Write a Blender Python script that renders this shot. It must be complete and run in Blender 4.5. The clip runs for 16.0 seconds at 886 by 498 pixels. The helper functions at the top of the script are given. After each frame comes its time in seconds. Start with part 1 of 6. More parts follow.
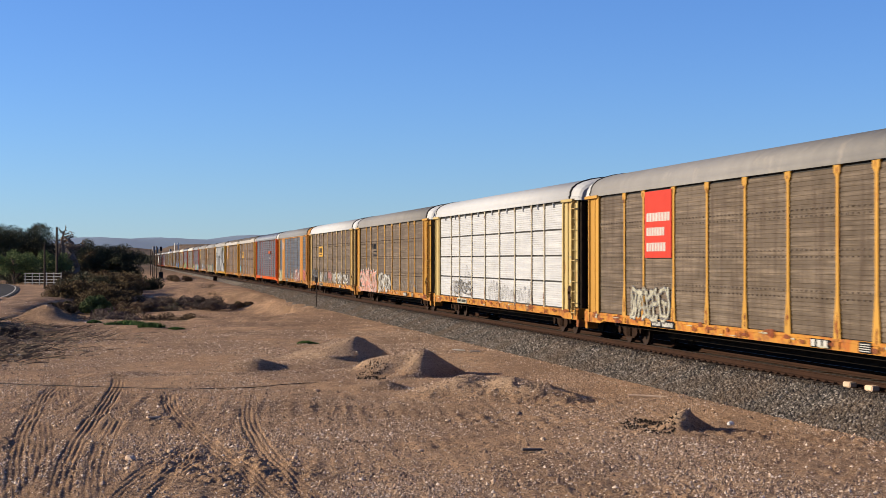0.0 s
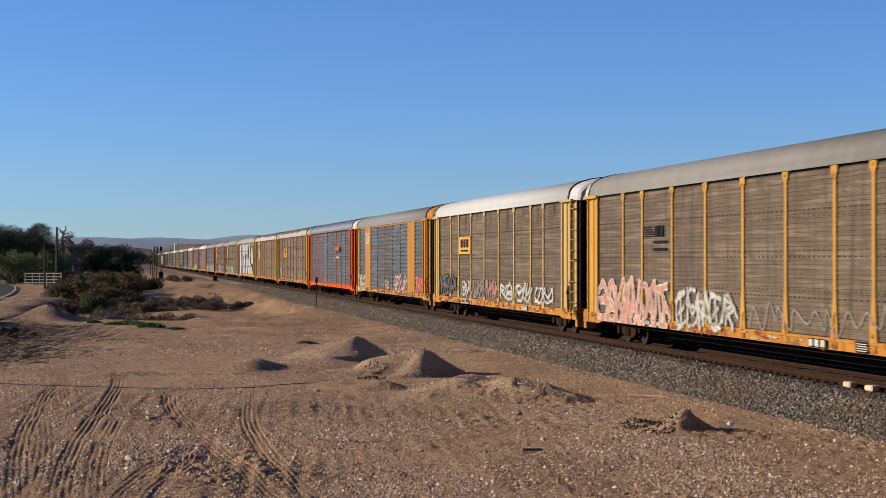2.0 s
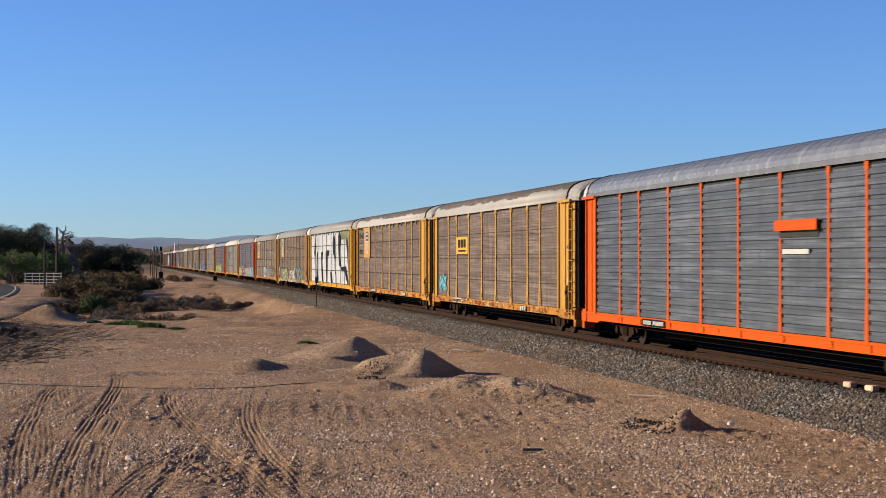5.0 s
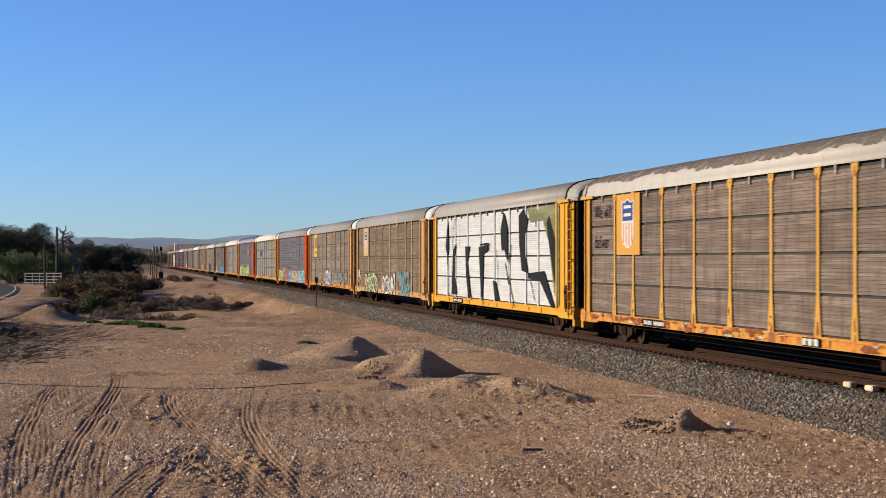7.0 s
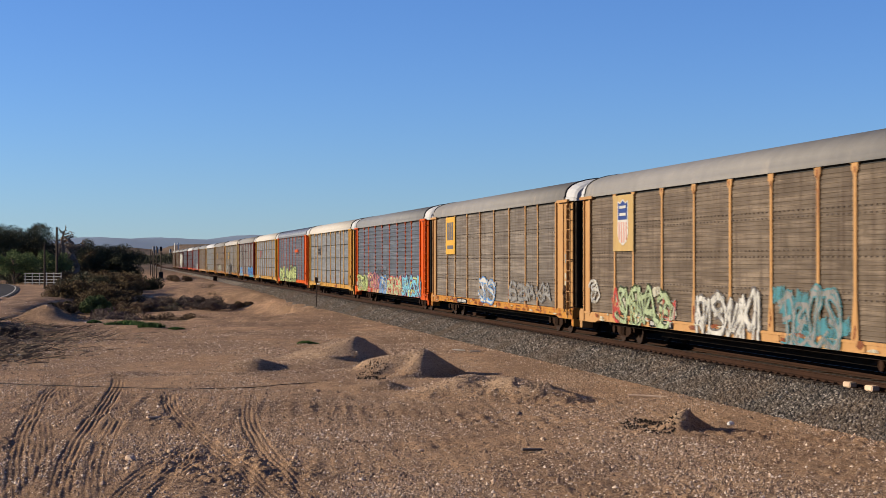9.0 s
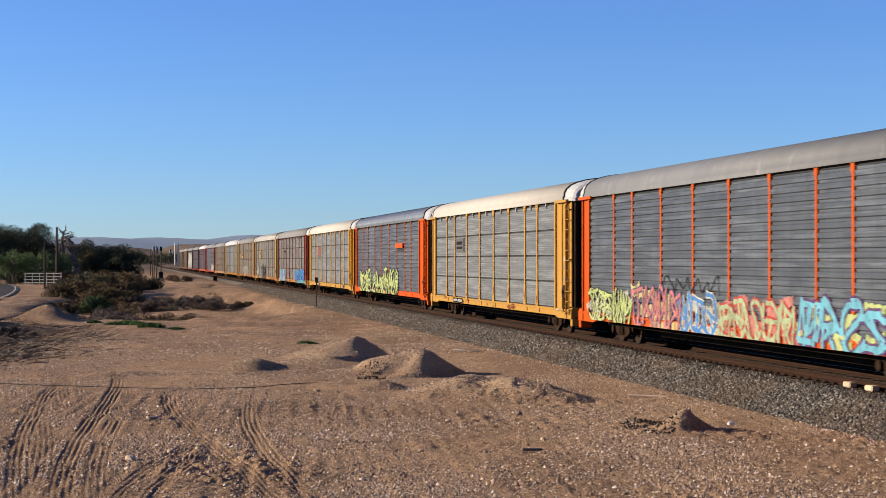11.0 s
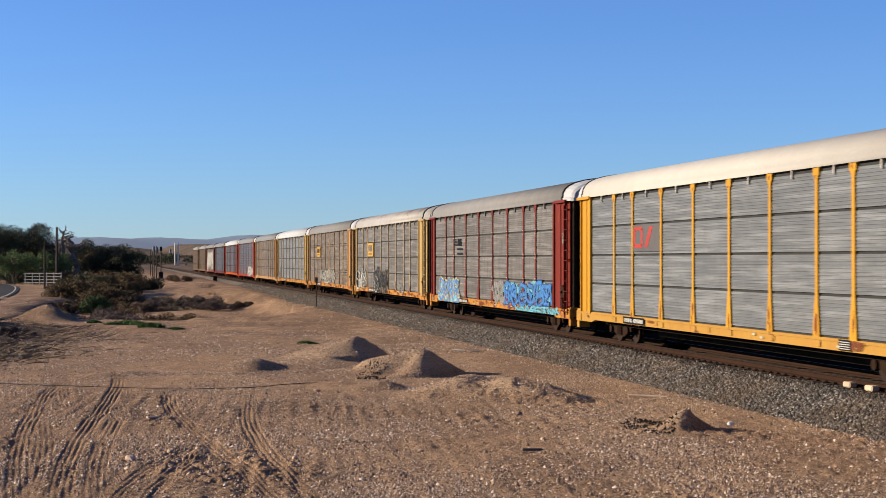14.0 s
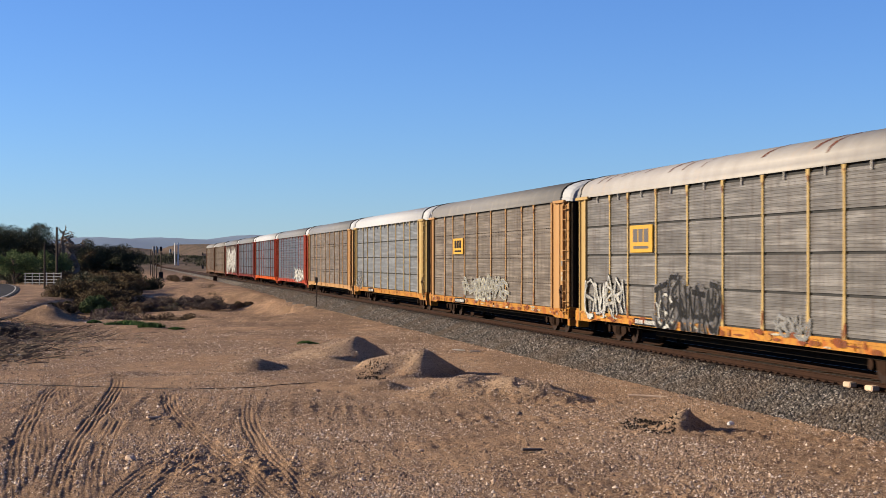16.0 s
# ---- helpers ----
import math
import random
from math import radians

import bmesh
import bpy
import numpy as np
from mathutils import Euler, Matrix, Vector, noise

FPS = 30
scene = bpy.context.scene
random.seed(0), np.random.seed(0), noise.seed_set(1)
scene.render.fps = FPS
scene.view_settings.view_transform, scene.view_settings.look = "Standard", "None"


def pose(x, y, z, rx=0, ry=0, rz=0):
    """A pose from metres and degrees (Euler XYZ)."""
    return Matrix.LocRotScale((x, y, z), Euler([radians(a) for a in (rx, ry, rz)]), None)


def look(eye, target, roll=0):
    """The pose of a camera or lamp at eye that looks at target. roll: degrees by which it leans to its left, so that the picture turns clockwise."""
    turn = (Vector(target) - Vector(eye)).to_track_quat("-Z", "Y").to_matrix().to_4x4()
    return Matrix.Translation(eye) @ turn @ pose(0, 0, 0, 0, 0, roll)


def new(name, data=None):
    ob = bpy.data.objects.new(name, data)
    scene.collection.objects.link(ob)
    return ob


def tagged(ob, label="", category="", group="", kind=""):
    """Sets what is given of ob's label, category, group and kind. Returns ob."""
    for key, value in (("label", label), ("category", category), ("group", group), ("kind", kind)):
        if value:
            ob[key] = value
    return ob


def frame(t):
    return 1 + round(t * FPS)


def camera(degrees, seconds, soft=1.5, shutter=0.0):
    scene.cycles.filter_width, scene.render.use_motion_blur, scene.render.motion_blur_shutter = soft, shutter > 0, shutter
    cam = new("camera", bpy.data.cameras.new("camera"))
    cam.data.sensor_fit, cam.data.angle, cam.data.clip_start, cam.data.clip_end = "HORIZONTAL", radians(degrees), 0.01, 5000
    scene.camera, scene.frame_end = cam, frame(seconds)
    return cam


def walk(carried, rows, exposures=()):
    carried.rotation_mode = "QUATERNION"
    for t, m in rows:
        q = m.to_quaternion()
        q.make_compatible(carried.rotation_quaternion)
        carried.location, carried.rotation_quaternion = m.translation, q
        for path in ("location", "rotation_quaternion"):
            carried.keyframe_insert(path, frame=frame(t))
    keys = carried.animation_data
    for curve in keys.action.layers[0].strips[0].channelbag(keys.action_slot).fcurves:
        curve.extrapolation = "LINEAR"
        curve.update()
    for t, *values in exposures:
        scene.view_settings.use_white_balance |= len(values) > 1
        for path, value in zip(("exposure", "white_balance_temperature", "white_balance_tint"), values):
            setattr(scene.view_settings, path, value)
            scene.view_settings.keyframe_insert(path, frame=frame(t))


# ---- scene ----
# ---------------------------------------------------------------- camera
cam = camera(29.5, 16.0, soft=0.75, shutter=0.15)
walk(cam, [(0.0, pose(0, 0, 2.714, 90.38, 0, 0)), (16.0, pose(0, 0, 2.714, 90.38, 0, 0))],
     [(0.0, 1.2), (0.5, 1.2), (1.0, 1.15), (1.5, 1.09), (2.0, 1.02), (2.5, 1.09), (3.5, 1.09), (4.0, 1.11), (7.0, 1.17), (8.0, 1.15), (8.5, 1.11), (9.0, 1.05), (11.5, 1.25), (12.5, 1.2), (15.0, 1.2), (16.0, 1.23)])

# ---------------------------------------------------------------- plan of the railway
TURN = math.atan(573 / 2978)            # the line bears away to the left of the view
TC, TS = math.cos(TURN), math.sin(TURN)
LINE_X = 17.71                          # where the centre line passes abreast of the camera
TRACK_D = LINE_X * TC                   # distance of the centre line
SPEED = 28.53
PITCH = 28.6


def on_track(s, q=0.0, z=0.0):
    """World place s metres along the line and q metres from its centre towards the camera."""
    return Vector((LINE_X - TS * s - TC * q, TC * s - TS * q, z))


# ---------------------------------------------------------------- light
SUN_AZ = radians(-84)                   # from the view direction, clockwise seen from above
SUN_EL = radians(17.5)
world = bpy.data.worlds.new("world")
scene.world = world
world.use_nodes = True
wn = world.node_tree.nodes
sky = wn.new("ShaderNodeTexSky")
sky.sky_type, sky.sun_disc = "NISHITA", False
sky.sun_elevation, sky.sun_rotation = SUN_EL, SUN_AZ
sky.altitude, sky.air_density, sky.dust_density, sky.ozone_density = 600, 1.0, 0.0, 3.0
deep = wn.new("ShaderNodeHueSaturation")    # the clear dry air of the place
deep.inputs["Saturation"].default_value = 1.0
tone = wn.new("ShaderNodeMix")
tone.data_type, tone.blend_type = "RGBA", "MULTIPLY"
tone.inputs[0].default_value, tone.inputs[7].default_value = 1.0, (0.438, 0.617, 1.0, 1)
wn["Background"].inputs["Strength"].default_value = 0.071
world.node_tree.links.new(sky.outputs["Color"], tone.inputs[6])
world.node_tree.links.new(tone.outputs[2], deep.inputs["Color"])
world.node_tree.links.new(deep.outputs["Color"], wn["Background"].inputs["Color"])

sun = new("sun", bpy.data.lights.new("sun", "SUN"))
sun.data.energy, sun.data.angle, sun.data.color = 5.0, radians(0.5), (1.0, 0.84, 0.62)
to_sun = Vector((math.sin(SUN_AZ) * math.cos(SUN_EL), math.cos(SUN_AZ) * math.cos(SUN_EL), math.sin(SUN_EL)))
sun.matrix_world = look((0, 0, 60), Vector((0, 0, 60)) - to_sun)


# ---------------------------------------------------------------- materials
def shader(name):
    m = bpy.data.materials.new(name)
    m.use_nodes = True
    return m, m.node_tree.nodes, m.node_tree.links


def noise_node(n, l, coord, scale, detail=4.0, stretch=(1, 1, 1), rough=0.55):
    mp = n.new("ShaderNodeMapping")
    mp.inputs["Scale"].default_value = stretch
    l.new(coord, mp.inputs["Vector"])
    t = n.new("ShaderNodeTexNoise")
    t.inputs["Scale"].default_value, t.inputs["Detail"].default_value = scale, detail
    t.inputs["Roughness"].default_value = rough
    l.new(mp.outputs["Vector"], t.inputs["Vector"])
    return t.outputs["Fac"]


def ramp(n, l, fac, lo, hi):
    r = n.new("ShaderNodeMapRange")
    r.inputs["From Min"].default_value, r.inputs["From Max"].default_value = lo, hi
    l.new(fac, r.inputs["Value"])
    return r.outputs["Result"]


def mixed(n, l, fac, a, b, mode="MIX"):
    x = n.new("ShaderNodeMix")
    x.data_type, x.blend_type = "RGBA", mode
    for i, v in ((0, fac), (6, a), (7, b)):
        if isinstance(v, (int, float)):
            x.inputs[i].default_value = v
        elif isinstance(v, tuple):
            x.inputs[i].default_value = (*v, 1)
        else:
            l.new(v, x.inputs[i])
    return x.outputs[2]


def times(n, l, a, b):
    x = n.new("ShaderNodeMath")
    x.operation = "MULTIPLY"
    for i, v in enumerate((a, b)):
        if isinstance(v, (int, float)):
            x.inputs[i].default_value = v
        else:
            l.new(v, x.inputs[i])
    return x.outputs[0]


def bumped(n, l, height, strength, distance):
    b = n.new("ShaderNodeBump")
    b.inputs["Strength"].default_value, b.inputs["Distance"].default_value = strength, distance
    l.new(height, b.inputs["Height"])
    l.new(b.outputs["Normal"], n["Principled BSDF"].inputs["Normal"])


def surface(name, base, other, rough=0.8, metal=0.0, scale=3.0, fine=40.0, stretch=(1, 1, 1), bump=0.2, depth=0.01,
            spots=None, spot_scale=1.5, spot_at=(0.58, 0.7), vary=0.0, gloss=0.25, flakes=None):
    """A weathered surface: two colours by a coarse noise, a fine grain, spots of rust or dirt, a share of variation per object."""
    m, n, l = shader(name)
    p = n["Principled BSDF"]
    co = n.new("ShaderNodeTexCoord").outputs["Object"]
    info = n.new("ShaderNodeObjectInfo")
    add = n.new("ShaderNodeVectorMath")
    add.operation = "MULTIPLY_ADD"
    l.new(info.outputs["Random"], add.inputs[0])
    add.inputs[1].default_value = (31, 17, 23)
    l.new(co, add.inputs[2])
    co = add.outputs[0]
    big = noise_node(n, l, co, scale, 5, stretch)
    small = noise_node(n, l, co, fine, 3, stretch)
    c = mixed(n, l, ramp(n, l, big, 0.3, 0.7), base, other)
    c = mixed(n, l, times(n, l, ramp(n, l, small, 0.35, 0.75), 0.35), c, tuple(v * 0.55 for v in base))
    if spots:
        if flakes:
            c = mixed(n, l, times(n, l, ramp(n, l, noise_node(n, l, co, spot_scale * 1.9, 6, (1, 1, stretch[2] ** 0.5), 0.7), *flakes[1]), 0.8), c, flakes[0])
        c = mixed(n, l, times(n, l, ramp(n, l, noise_node(n, l, co, spot_scale, 7, stretch, 0.65), *spot_at), 0.85), c, spots)
    if vary:
        h = n.new("ShaderNodeHueSaturation")
        l.new(c, h.inputs["Color"])
        l.new(ramp_to(n, l, info.outputs["Random"], 1 - vary, 1 + vary), h.inputs["Value"])
        c = h.outputs["Color"]
    l.new(c, p.inputs["Base Color"])
    p.inputs["Roughness"].default_value, p.inputs["Metallic"].default_value = rough, metal
    p.inputs["Specular IOR Level"].default_value = gloss
    if bump:
        bumped(n, l, small, bump, depth)
    return m


def ramp_to(n, l, fac, lo, hi):
    r = n.new("ShaderNodeMapRange")
    r.inputs["To Min"].default_value, r.inputs["To Max"].default_value = lo, hi
    l.new(fac, r.inputs["Value"])
    return r.outputs["Result"]


RUST = (0.11, 0.042, 0.02)
DIRT = (0.06, 0.045, 0.034)
STREAK = (1, 1, 0.12)
WORN = 0.49      # sun-bleached and dusty: all the train's finishes are duller than new


ORANGE_RUST = (0.20, 0.055, 0.014)


def car_paint(name, base, worn, rough=0.55, spots=RUST, at=(0.6, 0.72), flaked=(0.60, 0.72), stretch=STREAK):
    base, worn = (tuple(v * WORN for v in c) for c in (base, worn))
    return surface(name, base, worn, rough, 0.0, 1.2, 30, stretch, 0.08, 0.004, spots, 1.8, at, 0.08, gloss=0.08, flakes=(ORANGE_RUST, flaked))


def sheet_metal(name, base, other, rough=0.5, metal=0.25, spots=None, at=(0.58, 0.75), vary=0.08):
    base, other = (tuple(v * WORN for v in c) for c in (base, other))
    return surface(name, base, other, rough, metal, 1.6, 45, (1, 1, 0.25), 0.06, 0.003, spots, 2.2, at, vary)


def panel_metal(name, base, other, rough=0.5, metal=0.2, grime=DIRT, much=0.7, rib_light=None, vary=0.10):
    """Corrugated side sheets: runs of dirt down the sheet, light bands painted along the ribs, blotches, each sheet of
    its own tone.
    """
    base, other = (tuple(v * WORN for v in c) for c in (base, other))
    m, n, l = shader(name)
    p = n["Principled BSDF"]
    info = n.new("ShaderNodeObjectInfo")
    add = n.new("ShaderNodeVectorMath")
    add.operation = "MULTIPLY_ADD"
    l.new(info.outputs["Random"], add.inputs[0])
    add.inputs[1].default_value = (41, 13, 29)
    l.new(n.new("ShaderNodeTexCoord").outputs["Object"], add.inputs[2])
    co = add.outputs[0]
    c = mixed(n, l, ramp(n, l, noise_node(n, l, co, 0.9, 5, (1, 1, 0.6), 0.65), 0.34, 0.66), base, other)
    # paler bands paint the light that the corrugation catches
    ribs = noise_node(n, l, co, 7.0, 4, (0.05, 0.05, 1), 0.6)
    c = mixed(n, l, times(n, l, ramp(n, l, ribs, 0.48, 0.66), 0.7), c, rib_light or tuple(v * 1.75 for v in other))
    runs = noise_node(n, l, co, 4.5, 5, (1, 1, 0.07), 0.7)
    c = mixed(n, l, times(n, l, ramp(n, l, runs, 0.50, 0.70), much), c, grime)
    blot = noise_node(n, l, co, 1.7, 7, (1, 1, 0.8), 0.7)
    c = mixed(n, l, times(n, l, ramp(n, l, blot, 0.55, 0.70), much * 0.75), c, tuple(v * 0.6 for v in base))
    fine = noise_node(n, l, co, 38, 3, (1, 1, 0.5))
    c = mixed(n, l, times(n, l, ramp(n, l, fine, 0.40, 0.75), 0.35), c, tuple(v * 0.5 for v in base))
    h = n.new("ShaderNodeHueSaturation")
    l.new(c, h.inputs["Color"])
    l.new(ramp_to(n, l, info.outputs["Random"], 1 - vary, 1 + vary), h.inputs["Value"])
    l.new(h.outputs["Color"], p.inputs["Base Color"])
    l.new(ramp_to(n, l, blot, rough - 0.12, rough + 0.2), p.inputs["Roughness"])
    p.inputs["Metallic"].default_value = metal
    p.inputs["Specular IOR Level"].default_value = 0.12
    bumped(n, l, blot, 0.12, 0.02)
    return m


PAINT = {
    "yellow": car_paint("yellow_car_paint", (0.62, 0.345, 0.070), (0.56, 0.30, 0.065)),
    "bright": car_paint("bright_yellow_car_paint", (0.72, 0.37, 0.035), (0.66, 0.33, 0.035), 0.45, RUST, (0.68, 0.8), (0.68, 0.8)),
    "cream": car_paint("faded_cream_car_paint", (0.62, 0.49, 0.22), (0.56, 0.42, 0.18)),
    "ivory": car_paint("ivory_car_paint", (0.66, 0.60, 0.46), (0.60, 0.53, 0.38)),
    "straw": car_paint("pale_straw_car_paint", (0.60, 0.43, 0.18), (0.52, 0.36, 0.15)),
    "tan": car_paint("faded_ochre_car_paint", (0.56, 0.32, 0.135), (0.48, 0.27, 0.11)),
    "amber": car_paint("amber_car_paint", (0.55, 0.25, 0.04), (0.48, 0.22, 0.05), 0.5, RUST, (0.58, 0.74)),
    "orange": car_paint("orange_car_paint", (0.74, 0.115, 0.004), (0.68, 0.10, 0.005), 0.5, (0.12, 0.03, 0.015), (0.68, 0.8)),
    "red": car_paint("red_car_paint", (0.48, 0.065, 0.025), (0.42, 0.06, 0.03), 0.5, (0.12, 0.03, 0.015), (0.66, 0.8)),
    "maroon": car_paint("maroon_car_paint", (0.24, 0.032, 0.020), (0.19, 0.028, 0.018), 0.55, (0.09, 0.03, 0.02), (0.62, 0.75)),
    "brown": car_paint("brown_car_paint", (0.28, 0.14, 0.07), (0.22, 0.11, 0.06)),
    "rusty": car_paint("rusty_yellow_car_paint", (0.62, 0.30, 0.045), (0.50, 0.23, 0.05), 0.65, RUST, (0.54, 0.62), (0.50, 0.58), (0.7, 1, 0.9)),
}
RUN = (0.040, 0.026, 0.018)
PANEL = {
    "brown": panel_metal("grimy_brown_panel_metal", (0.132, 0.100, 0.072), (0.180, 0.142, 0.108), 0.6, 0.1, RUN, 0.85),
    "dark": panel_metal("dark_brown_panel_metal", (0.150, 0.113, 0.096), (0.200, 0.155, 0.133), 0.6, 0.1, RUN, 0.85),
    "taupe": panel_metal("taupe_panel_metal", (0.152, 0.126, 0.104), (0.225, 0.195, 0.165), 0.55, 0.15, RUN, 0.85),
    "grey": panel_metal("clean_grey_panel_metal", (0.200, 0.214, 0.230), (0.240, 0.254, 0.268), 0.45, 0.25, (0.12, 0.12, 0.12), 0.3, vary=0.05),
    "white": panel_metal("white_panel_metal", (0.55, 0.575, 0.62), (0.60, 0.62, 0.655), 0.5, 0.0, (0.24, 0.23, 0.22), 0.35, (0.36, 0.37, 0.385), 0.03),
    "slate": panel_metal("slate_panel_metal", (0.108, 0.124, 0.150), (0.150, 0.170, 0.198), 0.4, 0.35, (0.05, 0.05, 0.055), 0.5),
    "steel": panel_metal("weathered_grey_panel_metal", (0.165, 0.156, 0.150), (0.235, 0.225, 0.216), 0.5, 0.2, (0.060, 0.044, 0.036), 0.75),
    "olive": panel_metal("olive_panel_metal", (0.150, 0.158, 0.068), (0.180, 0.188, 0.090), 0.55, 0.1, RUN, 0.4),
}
ROOF = {
    "grey": sheet_metal("dull_grey_roof_metal", (0.245, 0.240, 0.238), (0.295, 0.288, 0.282), 0.75, 0.05, (0.20, 0.18, 0.16)),
    "white": sheet_metal("white_roof_metal", (0.57, 0.59, 0.63), (0.62, 0.64, 0.67), 0.7, 0.0, (0.44, 0.42, 0.40), (0.66, 0.85)),
    "cream": sheet_metal("cream_roof_metal", (0.60, 0.565, 0.51), (0.64, 0.61, 0.56), 0.7, 0.0, (0.47, 0.41, 0.34), (0.66, 0.85)),
    "silver": sheet_metal("bright_galvanised_roof_metal", (0.26, 0.275, 0.30), (0.36, 0.375, 0.40), 0.42, 0.6, (0.30, 0.31, 0.33)),
    "slate": sheet_metal("slate_grey_roof_metal", (0.208, 0.216, 0.232), (0.248, 0.256, 0.272), 0.72, 0.1, (0.18, 0.18, 0.19)),
    "stained": sheet_metal("stained_pale_roof_metal", (0.50, 0.48, 0.45), (0.42, 0.39, 0.36), 0.6, 0.05, (0.26, 0.21, 0.17), (0.56, 0.7)),
    "beige": sheet_metal("beige_roof_metal", (0.340, 0.325, 0.300), (0.390, 0.375, 0.350), 0.6, 0.05, (0.33, 0.28, 0.22)),
}
BRACKET = surface("dull_brown_bracket_steel", (0.045, 0.034, 0.027), (0.075, 0.058, 0.047), 0.8, 0.1, 4, 50)
BLACK = surface("black_rubber", (0.012, 0.012, 0.013), (0.02, 0.02, 0.02), 0.85)
# grime on the underframe; the corner stiles wear it as painted shade
GRIME_AND_SHADE = surface("grimy_underframe_steel", (0.012, 0.010, 0.008), (0.028, 0.020, 0.015), 0.95, 0.0, 4, 50, gloss=0.05)
# rusty steel of the trucks; on the end doors it paints shade
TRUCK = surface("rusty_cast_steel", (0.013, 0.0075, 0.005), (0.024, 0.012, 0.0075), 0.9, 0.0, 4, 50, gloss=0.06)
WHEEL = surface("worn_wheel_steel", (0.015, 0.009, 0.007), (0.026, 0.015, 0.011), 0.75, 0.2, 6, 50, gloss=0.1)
RAIL = surface("rusty_rail_steel", (0.019, 0.010, 0.007), (0.028, 0.014, 0.009), 0.95, 0.0, 2, 30, gloss=0.06)
HEAD = surface("worn_rail_head", (0.10, 0.085, 0.075), (0.14, 0.12, 0.105), 0.55, 0.6, 6, 40)
TIE = surface("weathered_timber_sleeper", (0.032, 0.022, 0.017), (0.050, 0.035, 0.028), 0.9, 0.0, 3, 40, (1, 0.2, 1), 0.4, 0.02, vary=0.2)
# oily ballast, darkened further to paint the shade under the train
OIL_AND_SHADE = surface("oil_stained_ballast", (0.015, 0.009, 0.006), (0.028, 0.016, 0.010), 1.0, 0.0, 2, 14, bump=0.3, depth=0.03, gloss=0.0)
# ---------------------------------------------------------------- building helpers
def part(name, geo, material, parent=None, label="", m=None):
    """Links a bmesh or mesh as one mesh object under a thing or a part."""
    if isinstance(geo, bmesh.types.BMesh):
        me = bpy.data.meshes.new(name)
        geo.to_mesh(me)
        geo.free()
    else:
        me = geo
    if material is not None and not me.materials:
        me.materials.append(material)
    ob = new(name, me)
    if material is not None and me.materials[0] != material:
        ob.material_slots[0].link = "OBJECT"
        ob.material_slots[0].material = material
    if parent is not None:
        ob.parent = parent
    if m is not None:
        ob.matrix_basis = m
    if label:
        ob["label"] = label
    return ob


def thing(name, m, label, category, group="", kind=""):
    ob = new(name)
    ob.empty_display_size = 0.3
    ob.matrix_basis = m
    return tagged(ob, label, category, group, kind)


def box(bm, x0, x1, y0, y1, z0, z1):
    v = [bm.verts.new((x, y, z)) for z in (z0, z1) for y in (y0, y1) for x in (x0, x1)]
    for f in ((0, 2, 3, 1), (4, 5, 7, 6), (0, 1, 5, 4), (2, 6, 7, 3), (0, 4, 6, 2), (1, 3, 7, 5)):
        bm.faces.new([v[i] for i in f])


def boxes(*rows, bevel=0.0):
    bm = bmesh.new()
    for r in rows:
        box(bm, *r)
    if bevel:
        bmesh.ops.bevel(bm, geom=bm.edges[:], offset=bevel, segments=1, affect="EDGES")
    return bm


def extrude(profile, a, b, axis="x"):
    """A prism of the closed profile (pairs) from a to b along the axis."""
    bm = bmesh.new()
    put = {"x": lambda t, p: (t, p[0], p[1]), "y": lambda t, p: (p[0], t, p[1]), "z": lambda t, p: (p[0], p[1], t)}[axis]
    ends = [[bm.verts.new(put(t, p)) for p in profile] for t in (a, b)]
    k = len(profile)
    for i in range(k):
        bm.faces.new((ends[0][i], ends[0][(i + 1) % k], ends[1][(i + 1) % k], ends[1][i]))
    bm.faces.new(ends[0][::-1])
    bm.faces.new(ends[1])
    bmesh.ops.recalc_face_normals(bm, faces=bm.faces[:])
    return bm


def rod(bm, a, b, r, sides=6, r2=None):
    a, b = Vector(a), Vector(b)
    q = (b - a).to_track_quat("Z", "Y")
    r2 = r if r2 is None else r2
    rings = [[bm.verts.new(p + q @ Vector((math.cos(i * math.tau / sides) * k, math.sin(i * math.tau / sides) * k, 0)))
              for i in range(sides)] for p, k in ((a, r), (b, r2))]
    for i in range(sides):
        j = (i + 1) % sides
        bm.faces.new((rings[0][i], rings[0][j], rings[1][j], rings[1][i]))
    bm.faces.new(rings[0][::-1])
    bm.faces.new(rings[1])


def as_mesh(bm, name):
    me = bpy.data.meshes.new(name)
    bm.to_mesh(me)
    bm.free()
    return me


# ---------------------------------------------------------------- ground
def smooth(a, b, v):
    t = np.clip((v - a) / (b - a), 0, 1)
    return t * t * (3 - 2 * t)


WAVES = {}


def grain(x, y, scale, seed):
    """Cheap smooth noise of sines, about -1 to 1."""
    if seed not in WAVES:
        rng = np.random.RandomState(seed)
        WAVES[seed] = [(rng.uniform(0, math.tau), rng.uniform(0.6, 1.9), rng.uniform(0, math.tau)) for _ in range(7)]
    out = 0
    for a, f, p in WAVES[seed]:
        out = out + np.sin((x * math.cos(a) + y * math.sin(a)) * (f / scale * math.pi) + p)
    return out / 3.2


# low heaps of dug earth: x, y, height, long radius, short radius, turn, how much shorter the lee side is
HEAPS = []


def heap(hx, hy, h, a, b, turn, steep):
    """A heap of dug earth at a place of the plan."""
    HEAPS.append((hx, hy, h, a, b, math.cos(turn), math.sin(turn), steep))


def track_rise(s):
    return 0.010 * np.maximum(s - 720, 0) ** 2 / (np.maximum(s - 720, 0) + 120)


